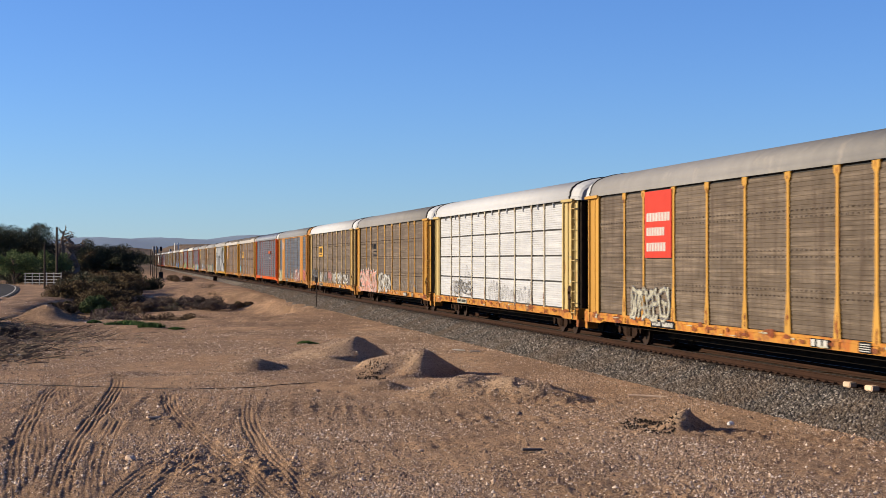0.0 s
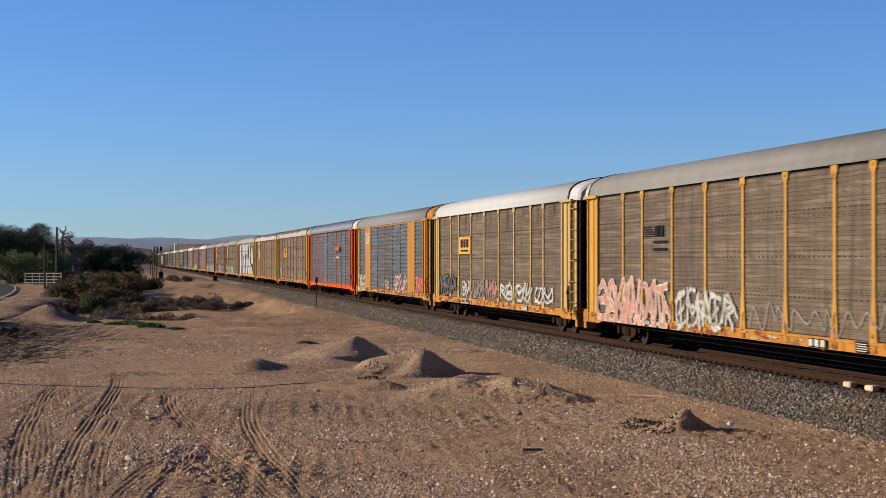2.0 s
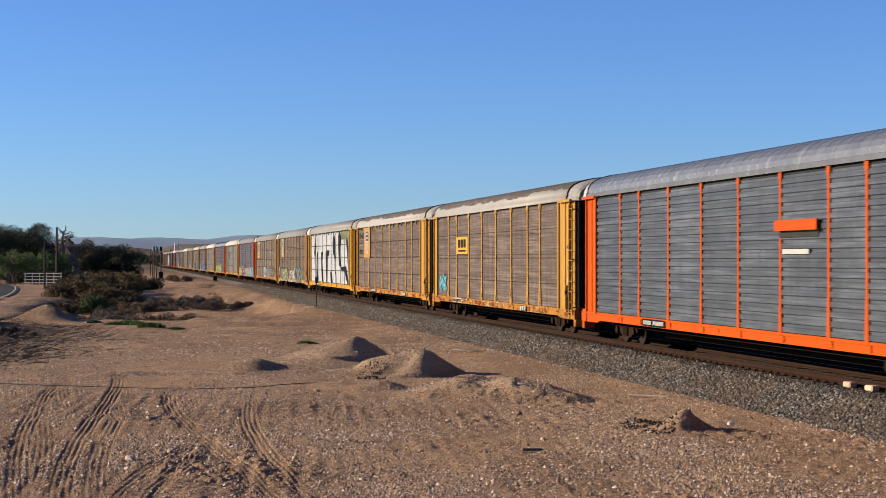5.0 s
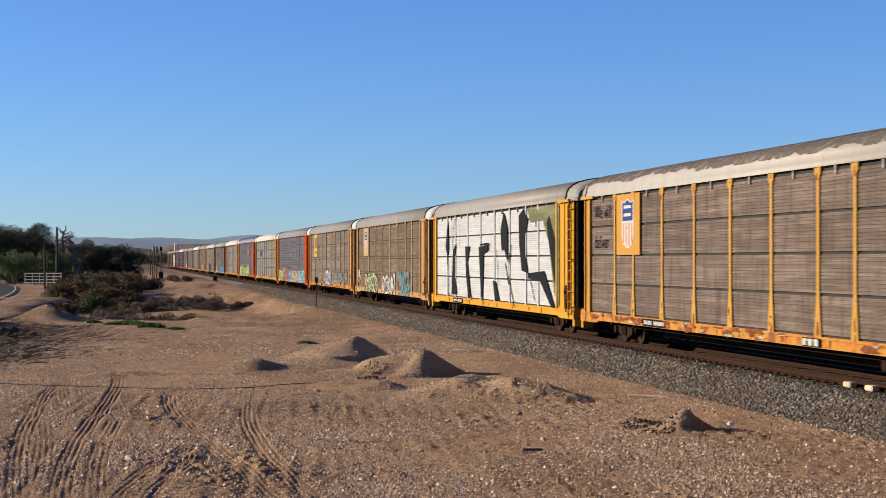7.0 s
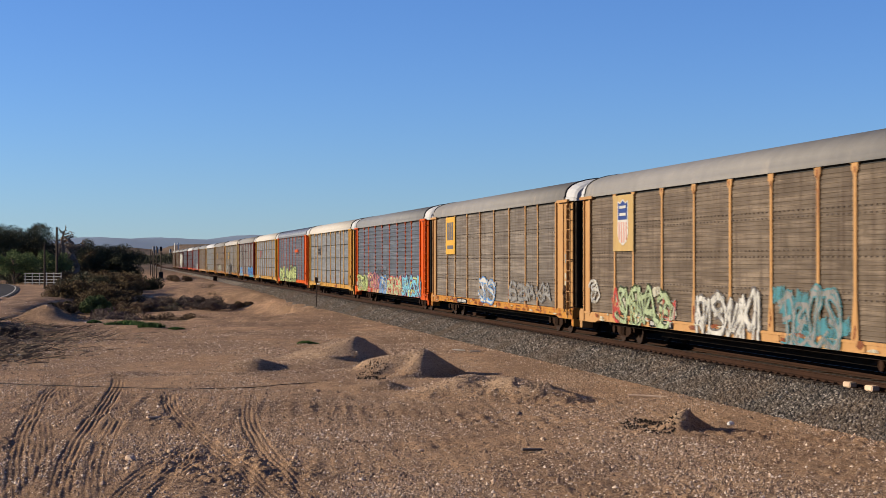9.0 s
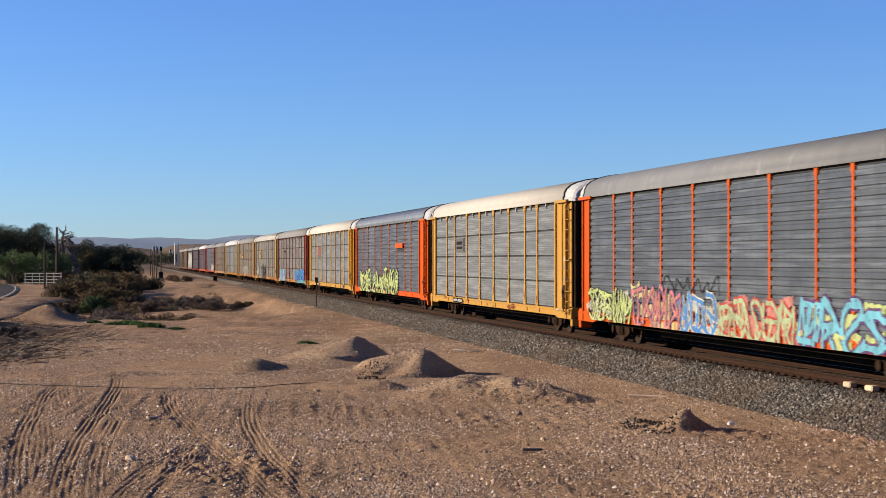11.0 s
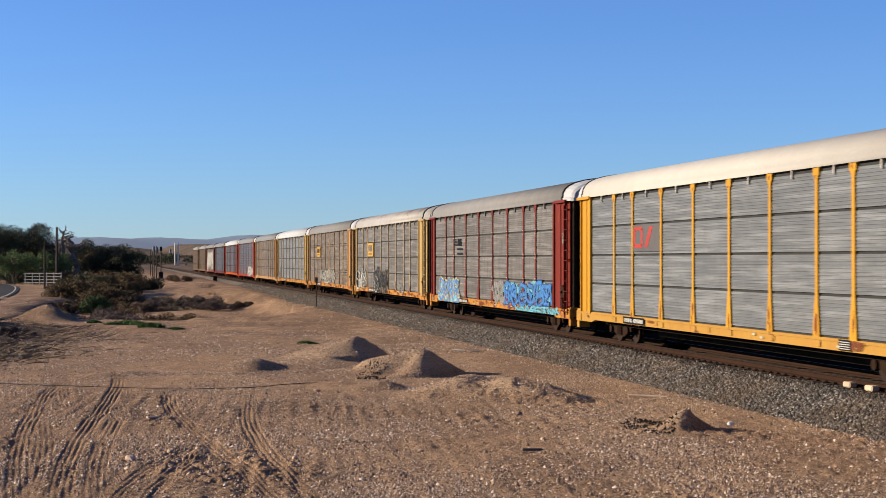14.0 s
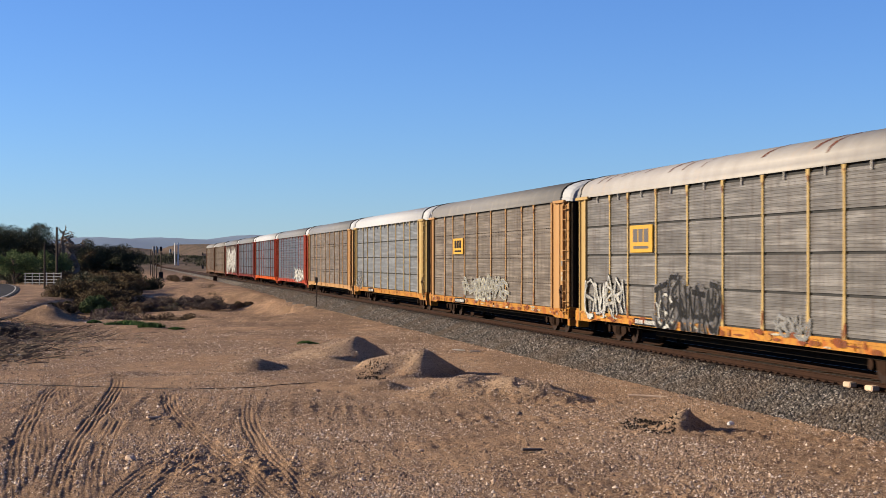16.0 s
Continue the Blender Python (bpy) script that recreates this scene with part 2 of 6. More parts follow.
def height(x, y):
    x, y = np.asarray(x, float), np.asarray(y, float)
    d = x * TC + y * TS
    s = -x * TS + y * TC + LINE_X * TS
    q = np.abs(TRACK_D - d)
    r = np.hypot(x, y)
    z = -0.75 + 1.72 * np.exp(-(r / 9.5) ** 2)
    z += (0.06 * grain(x, y, 9, 3) + 0.025 * grain(x, y, 2.3, 5) * smooth(200, 40, r)) * smooth(3.0, 7.0, q)
    # wash beside the line, with scrub in it
    g = ((x + 22.5) * TC + (y - 136) * TS) / 10.5
    k = (-(x + 22.5) * TS + (y - 136) * TC) / 31
    e = (g ** 4 + k ** 4) ** 0.25 * (1 + 0.07 * grain(x, y, 7, 31))
    z -= 1.25 * smooth(1.05, 0.72, e)
    e = (((x + 20.5) / 6.5) ** 4 + ((y - 109) / 13) ** 4) ** 0.25 * (1 + 0.08 * grain(x, y, 4, 32))
    z -= 1.1 * smooth(1.05, 0.7, e) * smooth(0.6, 1.1, (g ** 4 + k ** 4) ** 0.25)
    far = 0.0108 * np.maximum(r - 340, 0) + 2.5 * grain(x, y, 330, 9) * smooth(500, 1600, r)
    z += far * smooth(12, 120, q + np.maximum(0, 300 - r))
    for hx, hy, hh, a, b, c, sn, steep in HEAPS:
        if x.size == 1 and (float(x.flat[0]) - hx) ** 2 + (float(y.flat[0]) - hy) ** 2 > 100:
            continue
        u, v = (x - hx) * c + (y - hy) * sn, -(x - hx) * sn + (y - hy) * c
        e = np.sqrt((u / np.where(u > 0, a * steep, a)) ** 2 + (v / b) ** 2)
        e = e * (1 + 0.10 * grain(x, y, 0.8, 21))
        z = z + hh * np.clip(1.16 * (1 - e), 0, 1) ** 1.1 * (1 + 0.05 * grain(x, y, 0.8, 22))
    # track bed
    bed = track_rise(s) - 0.30
    near_bank = np.where(d < TRACK_D, 0.62 * smooth(2.7, 4.6, q) * smooth(17, 8, q) * smooth(125, 190, s), 0)      # spoil thrown up beside the line
    foot = np.where(q < 2.6, bed - 0.35, np.where(q < 4.5, bed - 0.6, -9))
    added_bank = np.where(d > TRACK_D, 0.75 * smooth(3.5, 9, q) * smooth(60, 30, q), 0)      # unseen low bank added beyond the line, so the view under the train ends dark
    z = np.where(q < 60, np.maximum(z + added_bank + near_bank + track_rise(s) * smooth(60, 20, q), foot), z)
    return z


def hz(x, y):
    return float(height(np.array([x]), np.array([y]))[0])


for row in (
        (-2.85, 56.6, 0.84, 3.6, 2.2, -0.55, 0.36), (-3.9, 54.4, 0.26, 3.4, 2.6, 0.2, 0.8), (-0.50, 51.3, 0.70, 2.4, 1.7, -0.6, 0.38), (-1.9, 51.6, 0.22, 2.2, 1.4, 0.0, 0.8),
        (2.95, 42.6, 0.24, 1.9, 1.2, -0.25, 0.5), (1.70, 43.2, 0.40, 1.7, 1.4, -0.15, 0.9), (0.30, 43.8, 0.42, 1.6, 1.5, -0.1, 0.9), (4.95, 34.4, 0.40, 0.6, 0.9, -0.5, 0.8),
        (-6.0, 53.2, 0.30, 1.8, 1.1, 0.2, 0.6), (-1.6, 45.6, 0.2, 1.3, 0.8, 0.2, 0.6), (-9.4, 50.5, 0.16, 2.2, 1.2, 0.2, 0.6),
        (-22.0, 94.0, 0.95, 2.8, 2.2, 0.3, 0.6), (-21.5, 81.0, 0.55, 6.0, 2.2, 0.1, 0.6), (-19.5, 72, 0.35, 4.0, 1.6, 0.2, 0.5)):
    heap(*row)


def lines(*spans):
    """Grid lines: spans of (from, to, step), growing steps where step is a factor below -1."""
    out = []
    for a, b, st in spans:
        out += list(np.arange(a, b, st))
    return out


def grown(start, end, step, factor):
    out, v = [], start
    while v < end:
        v += step
        step *= factor
        out.append(v)
    return out


# tyre marks as (x, y) along each wheel's way
TYRE_MARKS = [np.array(w) for w in (
    ((-6.24, 24.65), (-6.96, 27.7), (-7.93, 31.85), (-9.05, 36.85), (-9.68, 40.3), (-10.4, 45.5), (-11.3, 51.0)),
    ((-6.02, 24.6), (-6.56, 27.7), (-7.58, 31.85), (-8.34, 35.2)),
    ((-5.55, 24.55), (-6.26, 27.75), (-6.8, 31.0), (-7.35, 35.1), (-7.86, 39.45), (-8.77, 44.75), (-10.27, 52.85)),
    ((-5.05, 24.5), (-5.80, 28.3), (-6.35, 31.5), (-6.9, 35.6)),
    ((-4.76, 24.5), (-4.86, 27.3), (-4.77, 29.4), (-4.60, 31.9), (-4.4, 33.5)),
    ((-4.33, 24.5), (-4.42, 27.3), (-4.30, 29.4), (-4.10, 31.0)),
    ((-6.93, 42.65), (-5.37, 35.25), (-4.51, 32.05), (-3.66, 29.2), (-3.01, 26.85), (-2.40, 24.6)),
    ((-4.54, 39.3), (-3.67, 32.9), (-3.22, 30.55), (-2.67, 28.0), (-2.11, 25.8), (-1.80, 24.6)),
    ((-7.35, 52.9), (-6.5, 48.4), (-5.62, 43.6)), ((-16.0, 66.0), (-13.58, 55.9), (-10.86, 44.4)), ((-12.19, 54.7), (-10.04, 44.4), (-8.78, 39.3)))]


def tyre_ruts(x, y):
    """Tyre marks: soft curves, each with grooves along it and worn bars across."""
    z = np.zeros_like(x)
    for k, way in enumerate(TYRE_MARKS):
        deep = (1.0, 0.6, 1.0, 0.6, 0.45, 0.4, 0.75, 0.75, 0.4, 0.7, 0.5)[k]
        fit = np.polyfit(way[:, 1], way[:, 0], 3 if len(way) > 4 else 2)
        slope = np.polyval(np.polyder(fit), y)
        w = (x - np.polyval(fit, y)) / np.sqrt(1 + slope ** 2) + 0.008 * grain(x, y, 1.6, 43)
        y0, y1 = way[:, 1].min(), way[:, 1].max()
        inside = smooth(y0 - 0.8, y0 + 0.6, y) * smooth(y1 + 0.8, y1 - 0.6, y) * np.clip(0.85 + 0.3 * grain(x, y, 2.6, 41), 0.45, 1)
        inside = np.where(np.abs(w) < 0.6, inside, 0)
        prof = np.exp(-(w / 0.225) ** 6)
        ribs = (0.5 - 0.5 * np.cos(w * math.tau / 0.105)) ** 2.5
        z = np.minimum(z, -deep * inside * prof * (0.008 + 0.030 * ribs)) + 0.012 * inside * np.exp(-((np.abs(w) - 0.29) / 0.06) ** 2)
    return z


def build_ground():
    xs = [-v for v in grown(11, 4600, 0.14, 1.05)][::-1] + lines((-11, -1, 0.021), (-1, 10, 0.06)) + grown(10, 4600, 0.11, 1.065)
    ys = [-v for v in grown(0, 1500, 4, 1.4)][::-1] + lines((0, 20.5, 1.0), (20.5, 44, 0.075), (44, 62, 0.13)) + grown(62, 4700, 0.24, 1.028)
    xs, ys = np.array(xs), np.array(ys)
    X, Y = np.meshgrid(xs, ys)
    Z = height(X, Y)
    R = np.hypot(X, Y)
    ruts = np.where((R < 110) & (Y > 19), tyre_ruts(X, Y), 0)
    Z = Z + ruts
    rng = np.random.RandomState(4)
    d = TRACK_D - (X * TC + Y * TS)
    clods = np.clip(grain(X, Y, 2.6, 51) + 0.35, 0.15, 1.3)
    fine = smooth(47, 41, Y) * smooth(18, 22, Y)
    rough = smooth(85, 45, R) * smooth(18, 22, Y) * (d > 3.2) * np.where(np.abs(ruts) > 0.004, 0.25, 1.0)
    Z += rough * clods * (0.0035 * fine * rng.randn(*X.shape) + 0.024 * fine * grain(X, Y, 0.34, 12) + 0.030 * (1 - fine) * grain(X, Y, 0.7, 15) + 0.016 * fine * grain(X, Y, 0.16, 13))
    Z += fine * (d > 3.2) * 0.012 * grain(X, Y, 0.21, 14)
    Z += 0.10 * smooth(62, 80, R) * smooth(190, 150, R) * smooth(4.5, 8, d) * grain(X, Y, 2.4, 16) * np.clip(grain(X, Y, 9, 17) + 0.4, 0.1, 1.2)
    nx, ny = len(xs), len(ys)
    co = np.stack([X, Y, Z], -1).reshape(-1, 3)
    i = (np.arange(ny - 1)[:, None] * nx + np.arange(nx - 1)[None]).reshape(-1)
    quads = np.stack([i, i + 1, i + nx + 1, i + nx], -1)
    me = sheet_of("ground", co, quads)
    me.shade_smooth()
    me.materials.append(ground_material())
    return tagged(new("ground", me), "bare sandy earth with tyre marks and gravel", "ground", kind="structure")


def sheet_of(name, co, faces):
    """A mesh from arrays of places and equal-sided faces."""
    me = bpy.data.meshes.new(name)
    k = faces.shape[1]
    me.vertices.add(len(co))
    me.vertices.foreach_set("co", np.ascontiguousarray(co, dtype=np.float32).ravel())
    me.loops.add(faces.size)
    me.loops.foreach_set("vertex_index", np.ascontiguousarray(faces, dtype=np.int32).ravel())
    me.polygons.add(len(faces))
    me.polygons.foreach_set("loop_start", np.arange(0, faces.size, k, dtype=np.int32))
    me.update()
    me.validate()
    return me


def ground_material():
    m, n, l = shader("dry_sandy_earth")
    p = n["Principled BSDF"]
    co = n.new("ShaderNodeTexCoord").outputs["Object"]
    a = noise_node(n, l, co, 0.16, 5)
    b = noise_node(n, l, co, 1.3, 6, (1, 0.6, 1), 0.65)
    c = noise_node(n, l, co, 9, 5, (1, 1, 1), 0.7)
    f = noise_node(n, l, co, 28, 4, (1, 1, 1), 0.75)
    col = mixed(n, l, ramp(n, l, a, 0.35, 0.65), (0.349, 0.215, 0.126), (0.395, 0.250, 0.147))
    wide = noise_node(n, l, co, 0.22, 4, (1, 0.45, 1), 0.6)
    col = mixed(n, l, times(n, l, ramp(n, l, wide, 0.44, 0.58), 0.7), col, (0.187, 0.114, 0.072))
    col = mixed(n, l, times(n, l, ramp(n, l, b, 0.46, 0.66), 0.65), col, (0.162, 0.105, 0.071))
    col = mixed(n, l, times(n, l, ramp(n, l, c, 0.52, 0.66), 0.6), col, (0.439, 0.301, 0.191))
    col = mixed(n, l, times(n, l, ramp(n, l, c, 0.46, 0.34), 0.75), col, (0.082, 0.053, 0.036))
    col = mixed(n, l, times(n, l, ramp(n, l, f, 0.54, 0.63), 0.8), col, (0.515, 0.382, 0.258))
    col = mixed(n, l, times(n, l, ramp(n, l, f, 0.47, 0.38), 0.8), col, (0.082, 0.053, 0.038))
    # weathered clods and dry weeds farther from the tyre marks
    dist = n.new("ShaderNodeVectorMath")
    dist.operation = "LENGTH"
    l.new(co, dist.inputs[0])
    clod = noise_node(n, l, co, 0.55, 7, (1, 0.35, 1), 0.75)
    patch = times(n, l, ramp(n, l, dist.outputs["Value"], 48, 85), 0.55)
    col = mixed(n, l, times(n, l, patch, ramp(n, l, clod, 0.44, 0.56)), col, (0.110, 0.070, 0.047))
    # far land is scrub: dull green and straw in patches
    pos = n.new("ShaderNodeVectorMath")
    pos.operation = "LENGTH"
    l.new(co, pos.inputs[0])
    away = ramp(n, l, pos.outputs["Value"], 300, 520)
    s1 = noise_node(n, l, co, 0.035, 7, (1, 0.5, 1), 0.7)
    s2 = noise_node(n, l, co, 0.012, 5)
    scrub = mixed(n, l, ramp(n, l, s1, 0.42, 0.6), (0.110, 0.076, 0.055), (0.03, 0.03, 0.020))
    scrub = mixed(n, l, times(n, l, ramp(n, l, s2, 0.45, 0.65), 0.6), scrub, (0.09, 0.064, 0.045))
    col = mixed(n, l, times(n, l, away, 0.9), col, scrub)
    # subsoil dug up in the heaps is paler
    up = n.new("ShaderNodeSeparateXYZ")
    l.new(co, up.inputs[0])
    dug = times(n, l, ramp(n, l, up.outputs["Z"], -0.70, -0.42), ramp(n, l, pos.outputs["Value"], 75, 62))
    col = mixed(n, l, times(n, l, times(n, l, dug, ramp(n, l, f, 0.36, 0.52)), 0.55), col, (0.50, 0.365, 0.245))
    l.new(col, p.inputs["Base Color"])
    p.inputs["Roughness"].default_value = 1.0
    p.inputs["Specular IOR Level"].default_value = 0.08
    bumped(n, l, f, 1.0, 0.08)
    return m


def ballast_material(loose):
    """Crushed rock: the bed takes its stones from cells, the loose stones from their own islands."""
    m, n, l = shader("loose_ballast_stone" if loose else "crushed_grey_ballast")
    p = n["Principled BSDF"]
    co = n.new("ShaderNodeTexCoord").outputs["Object"]
    v = n.new("ShaderNodeTexVoronoi")
    v.inputs["Scale"].default_value = 13
    l.new(co, v.inputs["Vector"])
    if loose:
        pick = n.new("ShaderNodeNewGeometry").outputs["Random Per Island"]
    else:
        sep = n.new("ShaderNodeSeparateColor")
        l.new(v.outputs["Color"], sep.inputs[0])
        pick = sep.outputs[0]
    c = mixed(n, l, ramp(n, l, pick, 0.0, 0.8), (0.013, 0.012, 0.011), (0.108, 0.095, 0.082))
    c = mixed(n, l, ramp(n, l, pick, 0.8, 1.0), c, (0.31, 0.28, 0.25))
    b = noise_node(n, l, co, 0.5, 4)
    c = mixed(n, l, times(n, l, ramp(n, l, b, 0.38, 0.65), 0.65), c, (0.092, 0.064, 0.043))
    l.new(c, p.inputs["Base Color"])
    p.inputs["Roughness"].default_value = 0.95
    p.inputs["Specular IOR Level"].default_value = 0.2
    if not loose:
        bumped(n, l, v.outputs["Distance"], 1.0, 0.06)
    return m


def stones(name, pts, sizes, material, label, category, seed):
    """Scattered broken stones, half sunk in the ground, joined as stuff."""
    rng = np.random.RandomState(seed)
    k = len(pts)
    base = np.array([(1, 0, 0), (0, 1, 0), (-1, 0, 0), (0, -1, 0), (0, 0, 1)], float)
    v = base[None] * rng.uniform(0.55, 1.25, (k, 5, 1)) + rng.uniform(-0.25, 0.25, (k, 5, 3))
    v[:, :4, 2] -= 0.4
    a = rng.uniform(0, math.tau, k)
    ca, sa = np.cos(a)[:, None], np.sin(a)[:, None]
    x, y = v[..., 0] * ca - v[..., 1] * sa, v[..., 0] * sa + v[..., 1] * ca
    v = np.stack([x, y, v[..., 2] * 0.7], -1) * sizes[:, None, None] + pts[:, None]
    f = np.array([(0, 1, 4), (1, 2, 4), (2, 3, 4), (3, 0, 4)])
    tri = (f[None] + 5 * np.arange(k)[:, None, None]).reshape(-1, 3)
    me = sheet_of(name, v.reshape(-1, 3), tri)
    me.materials.append(material)
    return tagged(new(name, me), label, category, kind="stuff")


# ---------------------------------------------------------------- track
def build_track():
    s_far = 1500
    stations = np.concatenate([np.arange(-60, 720, 30), np.arange(720, s_far, 40)])

    def sweep(bm, prof):
        rows = []
        for s in stations:
            z = float(track_rise(np.array(float(s))))
            rows.append([bm.verts.new(on_track(float(s), q, z + h)) for q, h in prof])
        for a, b in zip(rows, rows[1:]):
            for i in range(len(prof) - 1):
                bm.faces.new((a[i], a[i + 1], b[i + 1], b[i]))

    track = tagged(new("railway_track"), "single railway track with rusty rails on grey ballast", "railway track", kind="structure")
    bed = bmesh.new()
    sweep(bed, [(-3.7, -0.98), (-1.85, -0.205), (1.85, -0.205), (3.02, -0.72), (3.7, -0.98)][::-1])
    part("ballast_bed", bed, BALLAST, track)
    # oil between the rails; the dark colour also paints under-train shade
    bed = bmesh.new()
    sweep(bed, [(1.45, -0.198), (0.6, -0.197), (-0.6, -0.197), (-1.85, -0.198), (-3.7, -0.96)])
    part("track_centre", bed, OIL_AND_SHADE, track, "oil-stained ballast between the rails, darkened as shade under the train")
    # dark sheet added beyond the line, painting the train's shade on the ground
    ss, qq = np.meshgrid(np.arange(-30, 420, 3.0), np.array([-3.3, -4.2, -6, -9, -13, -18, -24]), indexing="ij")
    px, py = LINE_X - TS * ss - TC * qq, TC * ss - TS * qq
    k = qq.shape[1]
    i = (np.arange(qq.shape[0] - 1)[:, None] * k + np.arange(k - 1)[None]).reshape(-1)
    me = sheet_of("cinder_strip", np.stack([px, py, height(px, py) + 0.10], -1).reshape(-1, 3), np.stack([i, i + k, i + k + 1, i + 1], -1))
    part("cinder_strip", me, OIL_AND_SHADE, track, "added dark sheet beyond the rails, painting the train's shade")
    for side in (1, -1):
        c = side * 0.7535
        bm = bmesh.new()
        sweep(bm, [(c + 0.075, -0.18), (c + 0.075, -0.155), (c + 0.014, -0.13), (c + 0.014, -0.045), (c + 0.036, -0.03), (c + 0.036, -0.005),
                             (c - 0.036, -0.005), (c - 0.036, -0.03), (c - 0.014, -0.045), (c - 0.014, -0.13), (c - 0.075, -0.155), (c - 0.075, -0.18)])
        rail = part("rail", bm, RAIL, track)
        bm = bmesh.new()
        sweep(bm, [(c + 0.03, -0.001), (c - 0.03, -0.001)])
        part("rail_head", bm, HEAD, rail, "bright worn running surface")
    tie = as_mesh(boxes((-0.115, 0.115, -1.3, 1.3, -0.36, -0.185), bevel=0.012), "sleeper")
    rng = random.Random(3)
    for i in range(230):
        part("sleeper", tie, TIE, track, m=Matrix.Translation(on_track(22 + i * 0.5)) @ pose(0, 0, rng.uniform(-0.012, 0.006), 0, 0, 90 + math.degrees(TURN) + rng.uniform(-1, 1)))
    bm = bmesh.new()
    for i in range(900):
        a = on_track(137 + i * 0.5)
        q = [on_track(137 + i * 0.5 + e, w) for e, w in ((-0.11, -1.3), (0.11, -1.3), (0.11, 1.3), (-0.11, 1.3))]
        lo = [bm.verts.new((p.x, p.y, -0.3)) for p in q]
        hi = [bm.verts.new((p.x, p.y, -0.19)) for p in q]
        bm.faces.new(hi)
        for j in range(4):
            bm.faces.new((lo[j], lo[(j + 1) % 4], hi[(j + 1) % 4], hi[j]))
    bmesh.ops.recalc_face_normals(bm, faces=bm.faces[:])
    tagged(part("sleepers", bm, TIE, track), kind="stuff")
    # tie plates and spikes beside the near rail
    bm = boxes((-0.09, 0.09, -0.17, 0.17, -0.187, -0.172), (-0.05, -0.03, 0.08, 0.1, -0.175, -0.15), (0.03, 0.05, 0.08, 0.1, -0.175, -0.15))
    plate = as_mesh(bm, "tie_plate")
    for i in range(110):
        part("tie_plate", plate, RAIL, track, m=Matrix.Translation(on_track(26 + i * 0.5, 0.7535)) @ pose(0, 0, 0, 0, 0, 90 + math.degrees(TURN)))
    return track


# ---------------------------------------------------------------- autorack cars
LENGTH = 27.65
CORNER = 1.85
BAYS = [2.85, 2.0, 2.85, 2.85, 2.85, 2.85, 2.85, 2.0, 2.85]
EDGES = [CORNER]
for b_ in BAYS:
    EDGES.append(EDGES[-1] + b_)
P0, P1 = 0.97, 4.80      # foot and head of the side panels
SIDE = 1.50


def ribbed(width, z0, z1, pitch, depth, name):
    """A corrugated sheet, facing -y, with returned edges."""
    bm = bmesh.new()
    h = width / 2
    k = max(2, round((z1 - z0) / pitch))
    prof = []
    for i in range(k):
        a = z0 + (z1 - z0) * i / k
        st = (z1 - z0) / k
        prof += [(a, -depth), (a + st * 0.5, -depth), (a + st * 0.62, 0.0), (a + st * 0.88, 0.0)]
    prof.append((z1, -depth))
    rows = [[bm.verts.new((x, y, z)) for x in (-h, h)] for z, y in prof]
    for a, b in zip(rows, rows[1:]):
        bm.faces.new((a[0], a[1], b[1], b[0]))
    for z in (0, -1):
        a = rows[z]
        b = [bm.verts.new((v.co.x, 0.03, v.co.z)) for v in a]
        bm.faces.new((a[0], a[1], b[1], b[0]) if z else (b[0], b[1], a[1], a[0]))
    return as_mesh(bm, name)


ROWH = (P1 - P0) / 4
GAP = 0.062
SHEETS = {}
for w_ in (2.85, 2.0):
    SHEETS["joint", w_] = ribbed(w_ - 0.05, 0, ROWH - GAP, 0.08, 0.012, "panel")
    SHEETS["plain", w_] = ribbed(w_ - 0.05, 0, P1 - P0, 0.11, 0.011, "panel")
    SHEETS["broad", w_] = ribbed(w_ - 0.05, 0, P1 - P0, 0.225, 0.034, "panel")


def post_mesh(w_top, w_mid, flare):
    """A side post: cap at its head, slim shaft, flared foot; outer face towards -y."""
    out = [(-w_mid, P0 + 1.0), (-w_mid, P1 - 0.22), (-w_top * 0.8, P1 - 0.12), (-w_top, P1 - 0.1), (-w_top, P1 + 0.06)]
    left = [(-flare, P0 - 0.04), (-flare * 0.85, P0 + 0.3)] + out
    prof = left + [(-x, z) for x, z in left[::-1]]
    bm = bmesh.new()
    f0 = [bm.verts.new((x, -0.038 if P0 + 0.4 < z < P1 - 0.2 else -0.048, z)) for x, z in prof]
    f1 = [bm.verts.new((x, 0.02, z)) for x, z in prof]
    k = len(prof)
    m = k // 2
    for i in range(m - 1):
        bm.faces.new((f0[i], f0[k - 1 - i], f0[k - 2 - i], f0[i + 1]))
    for i in range(k):
        j = (i + 1) % k
        bm.faces.new((f0[i], f0[j], f1[j], f1[i]))
    bmesh.ops.recalc_face_normals(bm, faces=bm.faces[:])
    return as_mesh(bm, "post")


POSTS = {"stout": post_mesh(0.17, 0.075, 0.19), "slim": post_mesh(0.09, 0.055, 0.10)}


def corner_meshes():
    """Corner of the side, from the body's end at u = 0 inwards: stiles, ladder bay set back, plates, bracket overhead."""
    rows = {"corner_stile": [(0.02, 0.20, -1.36, -1.24, 0.62, 4.78)], "ladder_bay": [(0.20, 0.62, -1.46, -1.40, 0.75, 4.80)],
            "inner_stile": [(0.58, 0.66, -1.56, -1.30, 0.62, 4.80)], "corner_plate": [(0.66, 1.24, -1.50, -1.40, 0.80, 4.82)],
            "fold": [(1.24, 1.32, -1.54, -1.44, 0.80, 4.80)], "side_plate": [(1.32, CORNER - 0.1, -1.515, -1.42, 0.85, 4.82)],
            "roof_bracket": [(0.35, CORNER + 0.02, -1.63, -1.46, 4.80, 4.90)], "end_post": [(CORNER - 0.1, CORNER + 0.05, -1.58, -1.42, 0.9, 4.86)]}
    return {k: as_mesh(boxes(*v, bevel=0.008), k) for k, v in rows.items()}


